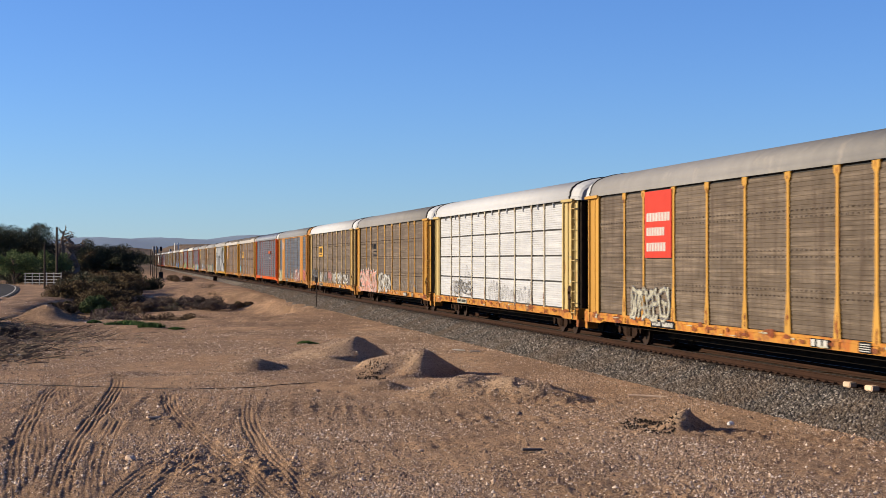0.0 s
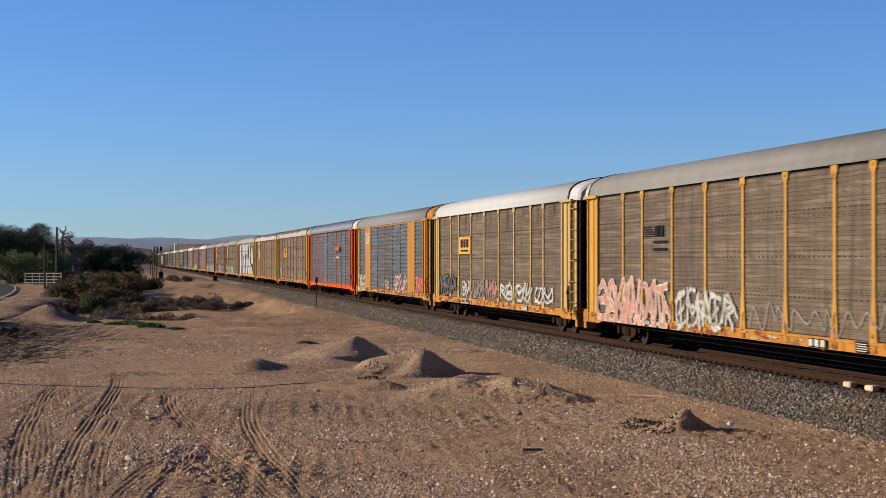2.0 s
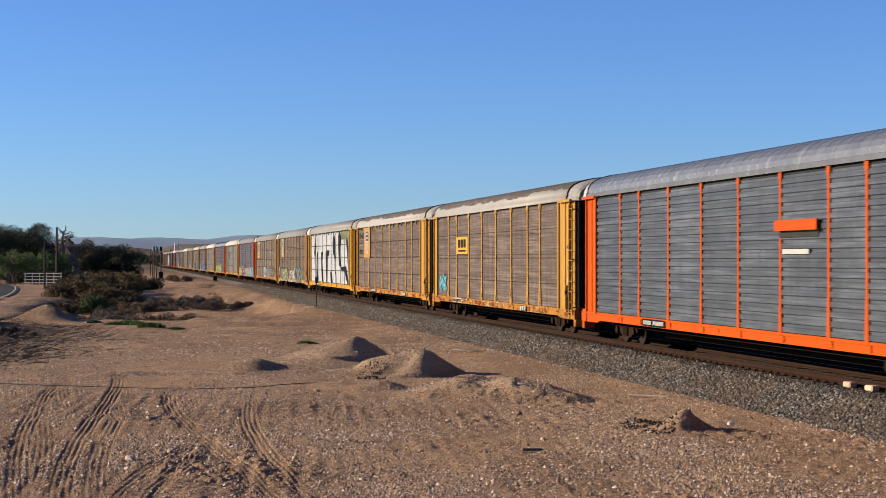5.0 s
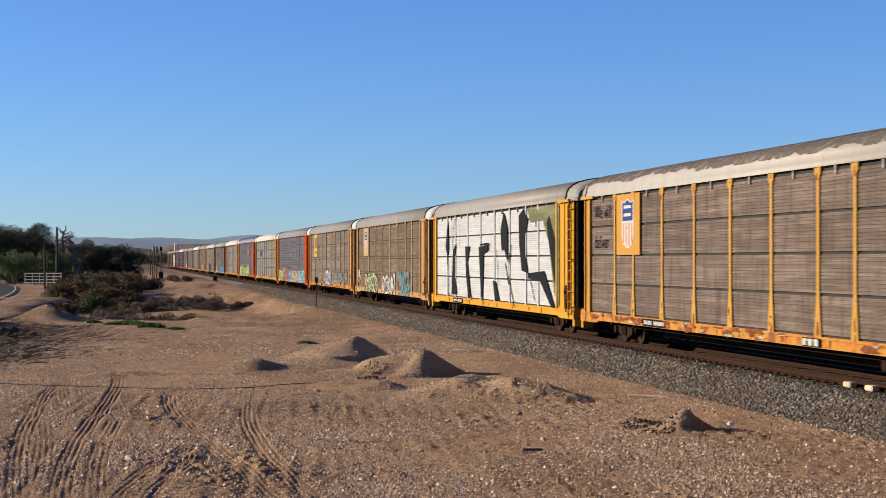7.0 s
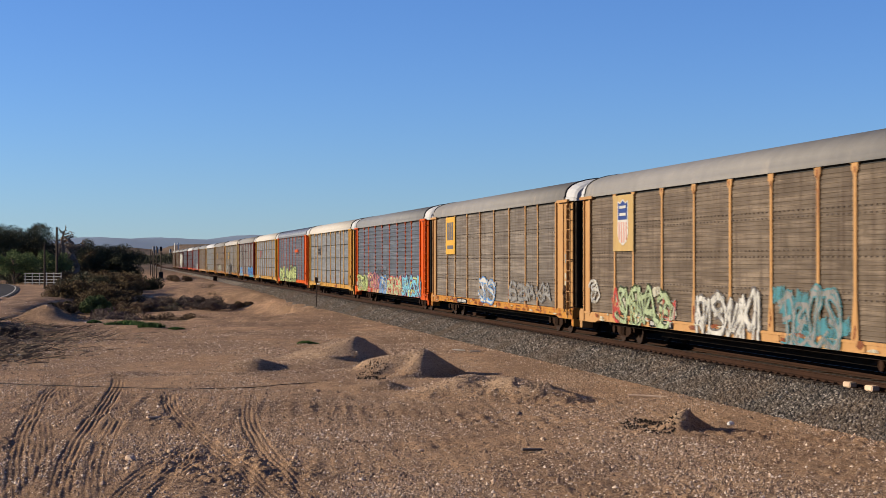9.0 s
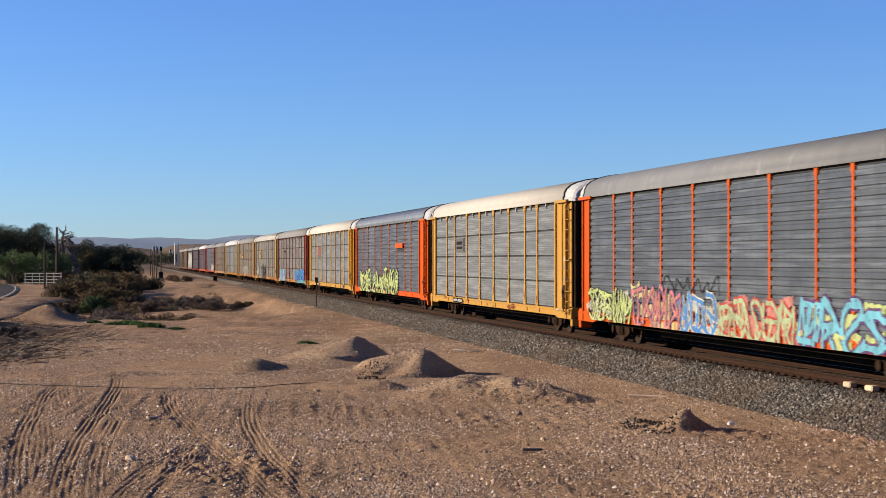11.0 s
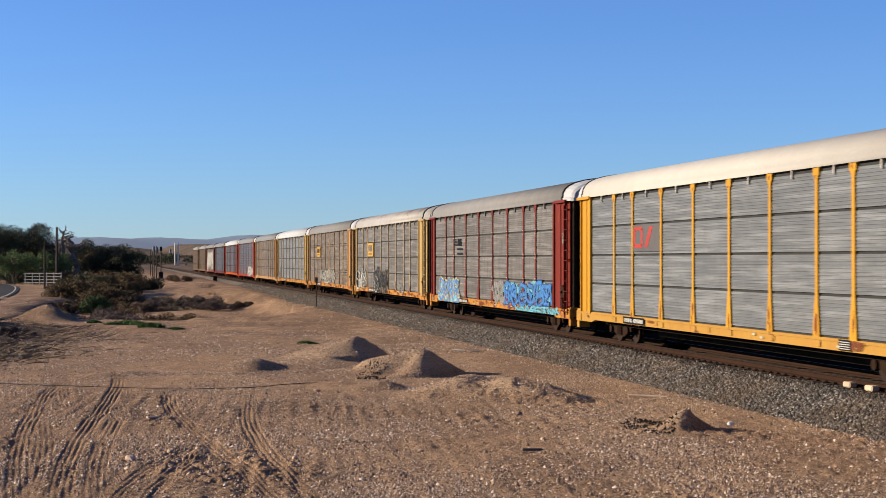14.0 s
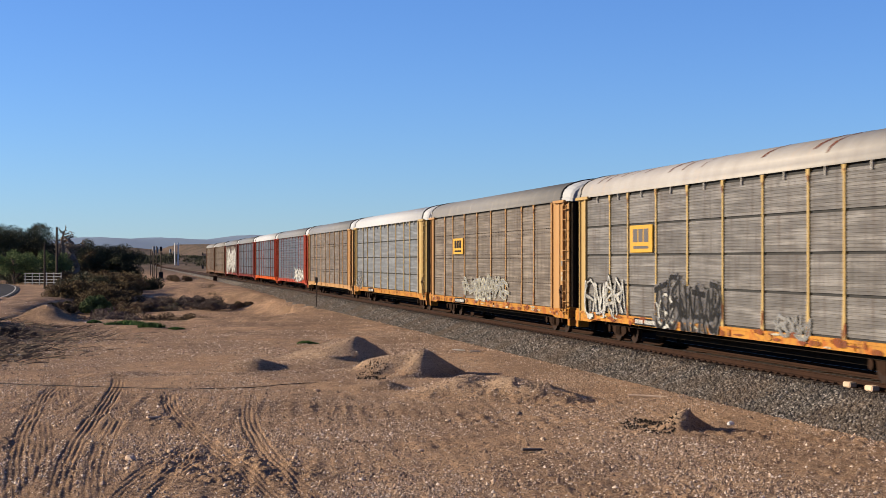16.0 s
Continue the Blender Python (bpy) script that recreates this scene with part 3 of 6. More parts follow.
def ladder_mesh():
    bm = boxes((0.10, 0.14, -1.60, -1.56, 0.75, 4.7), (0.54, 0.58, -1.60, -1.56, 0.75, 4.7))
    for i in range(11):
        rod(bm, (0.12, -1.58, 0.85 + i * 0.37), (0.56, -1.58, 0.85 + i * 0.37), 0.014, 5)
    for z in (1.0, 2.7, 4.5):
        box(bm, 0.10, 0.14, -1.57, -1.43, z, z + 0.05)
        box(bm, 0.54, 0.58, -1.57, -1.43, z, z + 0.05)
    return bm


CORNERS, LADDERS = corner_meshes(), as_mesh(ladder_mesh(), "ladder")
ROOF_HALF = [(1.575, 4.865), (1.585, 4.99), (1.555, 5.0), (1.535, 5.16), (1.46, 5.30), (1.31, 5.43), (1.08, 5.54), (0.75, 5.63), (0.38, 5.685), (0.0, 5.70)]


def rivets(me, width, top):
    """Rows of small dark brackets on a side sheet, in its second material."""
    bm = bmesh.new()
    bm.from_mesh(me)
    for f in bm.faces:
        f.material_index = 0
    old = len(bm.faces)
    for k in (1, 2, 3):
        for dz in (-0.11, 0.05):
            n = int(width / 0.29)
            for i in range(n):
                x = -width / 2 + 0.14 + i * 0.29
                z = k * ROWH + dz
                box(bm, x - 0.03, x + 0.03, -0.03, 0.0, z, z + 0.035)
    bm.faces.ensure_lookup_table()
    for f in bm.faces[old:]:
        f.material_index = 1
    bm.to_mesh(me)
    bm.free()


def roof_mesh(a, b, grow=0.0, seams=0):
    prof = [(y + (grow if y > 0.2 else 0), z + grow) for y, z in ROOF_HALF]
    prof = prof + [(-y, z) for y, z in prof[-2::-1]]
    cuts = [a]
    for i in range(seams):
        c = a + (b - a) * (i + 0.5) / seams
        cuts += [c - 0.03, c - 0.022, c + 0.022, c + 0.03]
    cuts.append(b)
    bm = bmesh.new()
    rows = []
    for i, x in enumerate(cuts):
        up = 0.007 if 0 < i < len(cuts) - 1 and (i - 1) % 4 in (1, 2) else 0.0
        rows.append([bm.verts.new((x, y * (1 + up * 0.6), z + up)) for y, z in prof])
    for p, r in zip(rows, rows[1:]):
        for i in range(len(prof) - 1):
            bm.faces.new((p[i], r[i], r[i + 1], p[i + 1]))
    for r in (rows[0][::-1], rows[-1]):
        bm.faces.new(r)
    bmesh.ops.recalc_face_normals(bm, faces=bm.faces[:])
    for f in bm.faces:
        f.smooth = len(f.verts) == 4 and seams == 0
    return as_mesh(bm, "roof")


def roof_cap_mesh():
    """The pale hood that closes the roof over the end, from x = 0 outwards, stepping down."""
    prof = [(y * 0.985, z - 0.015) for y, z in ROOF_HALF]
    prof = prof + [(-y, z) for y, z in prof[-2::-1]]
    bm = bmesh.new()
    rows = []
    for x, k, dz in ((0.0, 1.0, 0.0), (0.55, 0.985, -0.02), (0.85, 0.95, -0.1), (0.95, 0.90, -0.2)):
        rows.append([bm.verts.new((x, y * k, 4.75 + (z - 4.75) * (1 + dz))) for y, z in prof])
    for p, r in zip(rows, rows[1:]):
        for i in range(len(prof) - 1):
            bm.faces.new((p[i], r[i], r[i + 1], p[i + 1]))
    bm.faces.new(rows[-1])
    bmesh.ops.recalc_face_normals(bm, faces=bm.faces[:])
    return as_mesh(bm, "roof_cap")


for (k_, w_), me_ in SHEETS.items():
    if k_ != "joint":
        if k_ != "broad":
            rivets(me_, w_ - 0.05, P1 - P0)
        me_.materials.append(PANEL["brown"])
        me_.materials.append(BRACKET)
ROOFS = {0: roof_mesh(-12.95, 12.95), 1: roof_mesh(-12.95, 12.95, 0, 44)}
CAP, GASKET = roof_cap_mesh(), roof_mesh(12.90, 12.99, 0.018)


def sill_mesh(deep):
    """The long side sill, with deeper jacking ends and small pockets."""
    prof = [(0, 0.60), (1.9, 0.60), (2.3, 0.68), (LENGTH - 2.3, 0.68), (LENGTH - 1.9, 0.60), (LENGTH, 0.60), (LENGTH, P0 - 0.02), (0, P0 - 0.02)]
    bm = extrude(prof, -1.525, -1.36, "y")
    box(bm, 0.1, LENGTH - 0.1, -1.55, -1.525, P0 - 0.09, P0 - 0.03)
    for e in EDGES[1:-1]:
        box(bm, e - 0.13, e + 0.13, -1.555, -1.525, 0.72, P0 - 0.1)
    for i in range(5):
        box(bm, 4.2 + i * 4.6, 4.5 + i * 4.6, -1.545, -1.525, 0.75, 0.85)
    return as_mesh(bm, "side_sill")


SILL = sill_mesh(0)


def wheelset_mesh():
    bm = bmesh.new()
    rod(bm, (0, -1.1, 0.42), (0, 1.1, 0.42), 0.085, 10)
    for sgn in (1, -1):
        for a, b, r in ((0.690, 0.72, 0.455), (0.72, 0.815, 0.42)):
            rod(bm, (0, sgn * a, 0.42), (0, sgn * b, 0.42), r, 28)
        rod(bm, (0, sgn * 0.815, 0.42), (0, sgn * 0.86, 0.42), 0.13, 12)
    return as_mesh(bm, "wheelset")


def side_frame_mesh():
    prof = [(-1.15, 0.38), (-1.15, 0.60), (-0.75, 0.66), (-0.3, 0.74), (0.3, 0.74), (0.75, 0.66), (1.15, 0.60), (1.15, 0.38), (0.78, 0.36), (0.42, 0.20), (-0.42, 0.20), (-0.78, 0.36)]
    bm = extrude(prof, 0.92, 1.06, "y")
    for x in (-0.89, 0.89):
        rod(bm, (x, 1.0, 0.42), (x, 1.14, 0.42), 0.13, 10)
    for x in (-0.16, 0.0, 0.16):
        rod(bm, (x, 1.08, 0.26), (x, 1.08, 0.52), 0.06, 8)
    return as_mesh(bm, "side_frame")


WHEELSET, SIDE_FRAME = wheelset_mesh(), side_frame_mesh()
BOLSTER = as_mesh(boxes((-0.18, 0.18, -0.95, 0.95, 0.45, 0.72), (-0.4, 0.4, -0.35, 0.35, 0.70, 0.86)), "bolster")


def underframe_mesh():
    h = LENGTH / 2
    bm = boxes((-h, h, -0.35, 0.35, 0.60, 0.95), (-8.3, 8.3, -0.34, 0.34, 0.27, 0.60), (-h + 0.1, h - 0.1, -1.36, 1.36, 0.93, 1.02))
    for i in range(12):
        x = -h + 2.2 + i * (LENGTH - 4.4) / 11
        box(bm, x - 0.07, x + 0.07, -1.34, 1.34, 0.68, 0.93)
    for s in (1, -1):
        box(bm, s * 5.2 - 0.7, s * 5.2 + 0.7, 0.55 * s - 0.3, 0.55 * s + 0.3, 0.48, 0.80)
        box(bm, s * 2.2 - 0.9, s * 2.2 + 0.9, -0.9, -0.5, 0.45, 0.75)
        rod(bm, (s * 1.0, 0.8, 0.62), (s * 7.0, 0.8, 0.62), 0.03, 5)
    rod(bm, (-h + 3, 1.1, 0.55), (h - 3, 1.1, 0.55), 0.022, 5)
    return as_mesh(bm, "underframe")


UNDER = underframe_mesh()
DOORS = [as_mesh(boxes(r, bevel=0.01), n) for n, r in (
    ("door_leaf", (13.25, 13.33, -1.36, -0.72, 1.05, 4.85)), ("door_leaf", (13.30, 13.40, -0.72, -0.002, 1.05, 4.85)), ("door_leaf", (13.30, 13.40, 0.002, 0.72, 1.05, 4.85)),
    ("door_leaf", (13.25, 13.33, 0.72, 1.36, 1.05, 4.85)), ("lock_rod", (13.38, 13.43, -0.08, -0.03, 1.3, 4.6)), ("lock_rod", (13.38, 13.43, 0.03, 0.08, 1.3, 4.6)))]
END_SILL = as_mesh(boxes((13.2, 13.82, -1.50, 1.50, 0.66, 1.02), (13.6, 13.86, -1.50, -1.1, 0.35, 0.62), (13.6, 13.86, 1.1, 1.50, 0.35, 0.62), bevel=0.015), "end_sill")
COUPLER = as_mesh(boxes((13.7, 14.18, -0.11, 0.11, 0.72, 0.92), (14.12, 14.36, -0.2, 0.14, 0.66, 0.98), bevel=0.02), "coupler")
HOSE = bmesh.new()
for a_, b_ in (((13.85, 0.35, 0.68), (14.05, 0.34, 0.45)), ((14.05, 0.34, 0.45), (14.25, 0.2, 0.38)), ((14.25, 0.2, 0.38), (14.31, 0.1, 0.42))):
    rod(HOSE, a_, b_, 0.025, 6)
HOSE = as_mesh(HOSE, "brake_hose")
HALF_TURN = pose(0, 0, 0, 0, 0, 180)


def at_side(side, u, v=0.0, z=0.0):
    """Place on a side of the car: u metres from its left end as one faces it, v inwards, z up. side 0 faces the camera."""
    m = Matrix.Translation((u - LENGTH / 2, v, z))
    return HALF_TURN @ m if side == 0 else m


SLIPS = {"now": 0.0}


def autorack(spec):
    body, panel, kind, roof, posts, sill, label, slip = spec
    car = thing("autorack_car", Matrix(), label, "railroad car", "cars of the freight train")
    SLIPS[car.name] = slip
    part("underframe", UNDER, GRIME_AND_SHADE, car)
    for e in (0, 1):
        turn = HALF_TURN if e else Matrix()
        # doors get dark steel instead of body paint, painting the gap's shade
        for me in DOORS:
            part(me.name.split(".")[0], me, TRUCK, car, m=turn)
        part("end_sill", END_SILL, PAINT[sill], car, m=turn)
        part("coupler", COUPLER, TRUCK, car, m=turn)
        part("brake_hose", HOSE, BLACK, car, m=turn)
        part("roof_cap", CAP, PAINT["amber"] if kind == "framed" and e == 1 else ROOF["white" if roof not in ("beige", "stained") else "beige"], car, "hood over the car end", m=turn @ Matrix.Translation((12.97, 0, 0)))
        part("gasket", GASKET, BLACK, car, m=turn)
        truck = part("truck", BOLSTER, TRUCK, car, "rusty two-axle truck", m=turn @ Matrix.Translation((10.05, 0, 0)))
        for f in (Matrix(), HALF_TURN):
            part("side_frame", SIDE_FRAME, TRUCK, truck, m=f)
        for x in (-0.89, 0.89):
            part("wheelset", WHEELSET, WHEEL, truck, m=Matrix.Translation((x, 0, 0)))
    part("roof", ROOFS[roof == "silver"], ROOF[roof], car, roof + " metal roof")
    for side in (0, 1):
        part("side_sill", SILL, PAINT[sill], car, m=at_side(side, 0))
        for e in (0, 1):
            # the corner mesh is mirrored by a half turn about the upright axis of the other side
            if e == 0:
                m = at_side(side, 0)
            else:
                m = at_side(side, LENGTH) @ Matrix.Diagonal((-1, 1, 1, 1))
            for piece, me in CORNERS.items():
                if e == side and piece in ("ladder_bay", "corner_stile"):
                    continue        # this corner is open behind its ladder
                if slip > 0.2 and piece == "side_plate" and e == 0:
                    continue        # the bays begin close to this end
                if slip > 0.2 and piece == "end_post":
                    part(piece, me, PAINT[body], car, m=m @ Matrix.Translation((slip if e else -slip, 0, 0)))
                    continue
                # the corner stile is coloured near black to paint shade between cars
                part(piece, me, GRIME_AND_SHADE if piece == "corner_stile" else PAINT[body], car, m=m)
            part("ladder", LADDERS, PAINT[body], car, m=m @ Matrix.Translation((0.06, 0.16, 0)) if e == side else m)
        if slip > 0.2:
            part("filler_plate", boxes((LENGTH - CORNER + 0.1 - slip, LENGTH - CORNER + 0.1, -1.513, -1.42, 0.85, 4.82)), PAINT[body], car, m=at_side(side, 0))
        if kind != "framed":
            for e in EDGES[1:-1]:
                part("post", POSTS[posts], PANEL["white"] if panel == "white" and body == "bright" else PAINT["ivory" if panel == "white" else body], car, m=at_side(side, e - slip, -SIDE))
        if kind == "framed":
            for a, b in ((1.85, 1.98), (4.55, 6.85), (20.97, 23.25), (25.7, 25.82)):
                if b - a > 1:
                    part("seam", boxes(((a + b) / 2 - 0.03, (a + b) / 2 + 0.03, -1.568, -1.55, P0 - 0.02, P1 + 0.05)), PAINT[body], car, m=at_side(side, 0))
                part("side_column", boxes((a, b, -1.56, -1.40, P0 - 0.03, P1 + 0.06), bevel=0.01), PAINT[body], car, m=at_side(side, 0))
            for e in (9.57, 12.46, 15.38, 18.25):
                part("post", POSTS["slim"], PAINT[body], car, m=at_side(side, e, -SIDE))
            part("top_rail", boxes((1.9, LENGTH - 1.9, -1.555, -1.45, P1 - 0.02, P1 + 0.05)), PAINT[body], car, m=at_side(side, 0))
        rows = 4 if kind == "joint" else 1
        for i, w in enumerate(BAYS):
            u = EDGES[i] + w / 2 - slip
            for r in range(rows):
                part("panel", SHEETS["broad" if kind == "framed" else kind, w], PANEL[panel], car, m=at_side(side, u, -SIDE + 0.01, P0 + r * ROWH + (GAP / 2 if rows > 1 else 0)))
        if kind == "joint":
            for i, w in enumerate(BAYS):
                part("hook", HOOK, ROOF[roof], car, m=at_side(side, EDGES[i] + w / 2 - slip, 0, 0))
        part("side_lining", JOINT_BACKING, BLACK, car, m=at_side(side, 0))
    return car


HOOK = as_mesh(boxes((-0.03, 0.03, -1.555, -1.50, P1 - 0.14, P1 + 0.07)), "hook")
# black sheet behind the panels; it makes their joints dark
JOINT_BACKING = as_mesh(boxes((1.2, LENGTH - 1.2, -1.46, -1.44, P0 - 0.02, P1 + 0.08)), "side_lining")
# ---------------------------------------------------------------- paint on the cars
def flat_paint(name, c, rough=0.6):
    c = tuple(v * 0.6 for v in c)
    return surface(name, c, tuple(v * 0.85 for v in c), rough, 0.0, 2.5, 40, (1, 1, 0.4), 0.0, gloss=0.08, spots=tuple(v * 0.7 + 0.003 for v in c), spot_scale=3.0, spot_at=(0.55, 0.7))


COLOURS = dict(
    white=(0.54, 0.54, 0.52), pale=(0.45, 0.44, 0.36), black=(0.006, 0.006, 0.007), grey=(0.24, 0.24, 0.24), dim=(0.13, 0.125, 0.13), pink=(0.58, 0.27, 0.22), cyan=(0.06, 0.21, 0.26),
    blue=(0.06, 0.22, 0.55), sky=(0.16, 0.46, 0.60), green=(0.36, 0.45, 0.28), lime=(0.44, 0.52, 0.22), yellow=(0.58, 0.50, 0.24), red=(0.45, 0.06, 0.05), purple=(0.10, 0.05, 0.16),
    olive=(0.035, 0.05, 0.02), rose=(0.50, 0.20, 0.18), navy=(0.03, 0.06, 0.22), signred=(0.55, 0.05, 0.03), signyellow=(0.62, 0.36, 0.06), rust=(0.16, 0.05, 0.022), grimebrown=(0.13, 0.105, 0.085), scab=(0.20, 0.055, 0.02))
SPRAY = {n: flat_paint(n + "_sign_paint", c) for n, c in COLOURS.items()}


def faded_paint(name, c, least):
    """Spray paint that has weathered through to the sheet below in patches and runs."""
    m, n, l = shader(name)
    p = n["Principled BSDF"]
    co = n.new("ShaderNodeTexCoord").outputs["Object"]
    c = tuple(v * 0.66 for v in c)
    wear = noise_node(n, l, co, 3.2, 7, (1, 1, 0.6), 0.72)
    l.new(mixed(n, l, ramp(n, l, noise_node(n, l, co, 1.6, 5), 0.35, 0.65), c, tuple(v * 0.72 + 0.01 for v in c)), p.inputs["Base Color"])
    p.inputs["Roughness"].default_value = 0.7
    p.inputs["Specular IOR Level"].default_value = 0.08
    thin = n.new("ShaderNodeMapRange")
    for k, v in (("From Min", 0.36), ("From Max", 0.54), ("To Min", least), ("To Max", 0.9)):
        thin.inputs[k].default_value = v
    l.new(wear, thin.inputs["Value"])
    l.new(thin.outputs["Result"], p.inputs["Alpha"])
    return m


TAG = {n: faded_paint("weathered_" + n + "_spray_paint", c, {"rust": 0.10, "grimebrown": 0.10, "black": 0.8, "lime": 0.6, "sky": 0.5, "blue": 0.5}.get(n, 0.24)) for n, c in COLOURS.items()}


def skin(u, z, slim):
    """How far out the car's side lies at (u, z)."""
    if z < P0 - 0.02:
        return -1.562
    near = min(abs(u + SLIPS["now"] - e) for e in EDGES)
    if u < CORNER or u > LENGTH - CORNER:
        return -1.585
    half = (0.075 if slim else 0.095) + (0.09 if not slim and z < P0 + 0.7 else 0.02)
    return -1.556 if near < half else -1.532


def stroke(bm, pts, width, slim, lift):
    """A strip of paint along the points, laid on posts, panels and sill."""
    dense = [Vector(pts[0])]
    for a, b in zip(pts, pts[1:]):
        a, b = Vector(a), Vector(b)
        k = max(1, int((b - a).length / 0.10))
        dense += [a.lerp(b, (i + 1) / k) for i in range(k)]
    rows = []
    for i, p in enumerate(dense):
        d = (dense[min(i + 1, len(dense) - 1)] - dense[max(i - 1, 0)]).normalized()
        n = Vector((-d.y, d.x)) * width / 2 * (1 + 0.15 * math.sin(i * 1.7))
        rows.append([bm.verts.new(((p + n * k).x, skin((p + n * k).x, max(0.69, (p + n * k).y), slim) - lift, max(0.69, (p + n * k).y))) for k in (-1, 0, 1)])
    for a, b in zip(rows, rows[1:]):
        for i in (0, 1):
            bm.faces.new((a[i], a[i + 1], b[i + 1], b[i]))


def curve(points, k=6):
    """A smooth run through the points."""
    out = []
    p = [Vector(v) for v in points]
    p = [2 * p[0] - p[1]] + p + [2 * p[-1] - p[-2]]
    for i in range(1, len(p) - 2):
        for j in range(k):
            t = j / k
            out.append(0.5 * (2 * p[i] + (p[i + 1] - p[i - 1]) * t + (2 * p[i - 1] - 5 * p[i] + 4 * p[i + 1] - p[i + 2]) * t * t
                              + (3 * p[i] - p[i - 1] - 3 * p[i + 1] + p[i + 2]) * t ** 3))
    return out + [p[-2]]


# bent bars of an abstract tag, in a unit cell
FORMS = [
    [[(0.05, 0), (0.0, 1)], [(0.0, 1), (0.65, 0.72), (0.12, 0.45)], [(0.3, 0.5), (0.95, 0.0)]],
    [[(0.1, 0), (0.0, 0.95)], [(0.0, 0.95), (0.5, 0.35), (0.95, 1)], [(0.95, 1), (0.88, 0)]],
    [[(0.9, 0.9), (0.3, 1), (0.05, 0.5), (0.3, 0.05), (0.95, 0.12)], [(0.2, 0.5), (0.75, 0.55)]],
    [[(0.0, 0.88), (0.98, 1)], [(0.5, 0.95), (0.42, 0.0)], [(0.12, 0.02), (0.75, 0.06)]],
    [[(0.0, 0.05), (0.35, 1), (0.6, 0.92), (0.95, 0)], [(0.15, 0.4), (0.85, 0.42)]],
    [[(0.9, 0.85), (0.4, 1), (0.1, 0.72), (0.82, 0.38), (0.7, 0.05), (0.0, 0.1)]],
    [[(0.02, 1), (0.1, 0.22), (0.5, 0.0), (0.85, 0.2), (0.98, 1)], [(0.5, 0.05), (0.52, 0.6)]],
    [[(0.0, 0.0), (0.08, 0.98)], [(0.38, 0.05), (0.42, 1)], [(0.8, 0.0), (0.9, 0.9)], [(0.08, 0.98), (0.42, 0.3), (0.9, 0.9)]],
]


def graffiti(car, u0, u1, z0, z1, count, fill, edge, seed, slim=True, bold=1.0, back=None, label="spray-painted graffiti"):
    """Abstract tags: for each cell a few bold bent bars with an outline, over a ragged cloud of colour."""
    SLIPS["now"] = SLIPS[car.name]
    rng = random.Random(seed)
    cw, h = (u1 - u0) / count, z1 - z0
    width = min(cw, h) * 0.105 * bold
    lift = 0.002
    for i in range(count):
        under, over, cloud = bmesh.new(), bmesh.new(), bmesh.new()
        a = u0 + cw * (i + 0.08)
        b = u0 + cw * (i + 0.92)
        lo, hi = z0 + h * rng.uniform(0.0, 0.14), z1 - h * rng.uniform(0.0, 0.2)
        lean = rng.uniform(-0.12, 0.12) * cw
        form = []
        for f in rng.sample(FORMS, 2):
            turn, sx = rng.uniform(-0.5, 0.5), rng.choice((-1, 1))
            for ln in f:
                form.append([(0.5 + sx * ((x - 0.5) * math.cos(turn) - (z - 0.5) * math.sin(turn)) * 0.95, min(1, max(0, 0.5 + (x - 0.5) * math.sin(turn) + (z - 0.5) * math.cos(turn)))) for x, z in ln])
        a, b = a - cw * 0.12, b + cw * 0.12
        lines_ = [[(a + (b - a) * x + lean * z, lo + (hi - lo) * z + h * rng.uniform(-0.06, 0.06)) for x, z in ln] for ln in form]
        for ln in lines_:
            pts = curve([(x + rng.uniform(-0.04, 0.04) * cw, z) for x, z in ln])
            stroke(under, pts, width * 1.9, slim, lift)
            stroke(over, pts, width, slim, lift + 0.006)
            lift += 0.0006
        if back:
            for _ in range(3):
                x, z = rng.uniform(a, b), rng.uniform(z0 + h * 0.1, z1 - h * 0.1)
                stroke(cloud, curve([(x - cw * 0.4, z), (x, z + rng.uniform(-0.1, 0.1)), (x + cw * 0.4, z + rng.uniform(-0.15, 0.15))]), h * rng.uniform(0.14, 0.28), slim, 0.0005 * (_ + 1))
        out = part("graffiti", under, TAG[edge], car, label if i == 0 else "", m=at_side(0, 0))
        part("graffiti_fill", over, TAG[fill], out)
        if back:
            part("graffiti_cloud", cloud, TAG[back], out)
        else:
            cloud.free()


def scribble(car, u0, u1, z0, z1, turns, colour, seed, width=0.05, slim=True):
    """A thin looping tag."""
    SLIPS["now"] = SLIPS[car.name]
    rng = random.Random(seed)
    pts = []
    for i in range(turns * 2 + 1):
        x = u0 + (u1 - u0) * i / (turns * 2)
        pts.append((x + rng.uniform(-0.3, 0.3) * (u1 - u0) / turns, (z1 if i % 2 else z0) + rng.uniform(-0.3, 0.3) * (z1 - z0)))
    bm = bmesh.new()
    stroke(bm, curve(pts, 9), width, slim, 0.003)
    part("graffiti", bm, TAG[colour], car, "thin scrawled spray-paint tag", m=at_side(0, 0))


def plate(car, name, u0, u1, z0, z1, material, out=-1.56, label="", parent=None):
    ob = part(name, boxes((u0, u1, out, out + 0.05, z0, z1), bevel=0.004), material, parent or car, label)
    if parent is None:
        ob.matrix_basis = at_side(0, 0)
    return ob


def bars(sign, rows, material, out):
    """Plain bars that stand for lettering: u0, u1, z0, z1 each."""
    for u0, u1, z0, z1 in rows:
        part("lettering_bar", boxes((u0, u1, out - 0.004, out + 0.002, z0, z1)), material, sign)


def lettering_row(n, u0, u1, z0, z1, gap=0.3):
    w = (u1 - u0) / n
    return [(u0 + w * i, u0 + w * (i + 1 - gap), z0, z1) for i in range(n)]


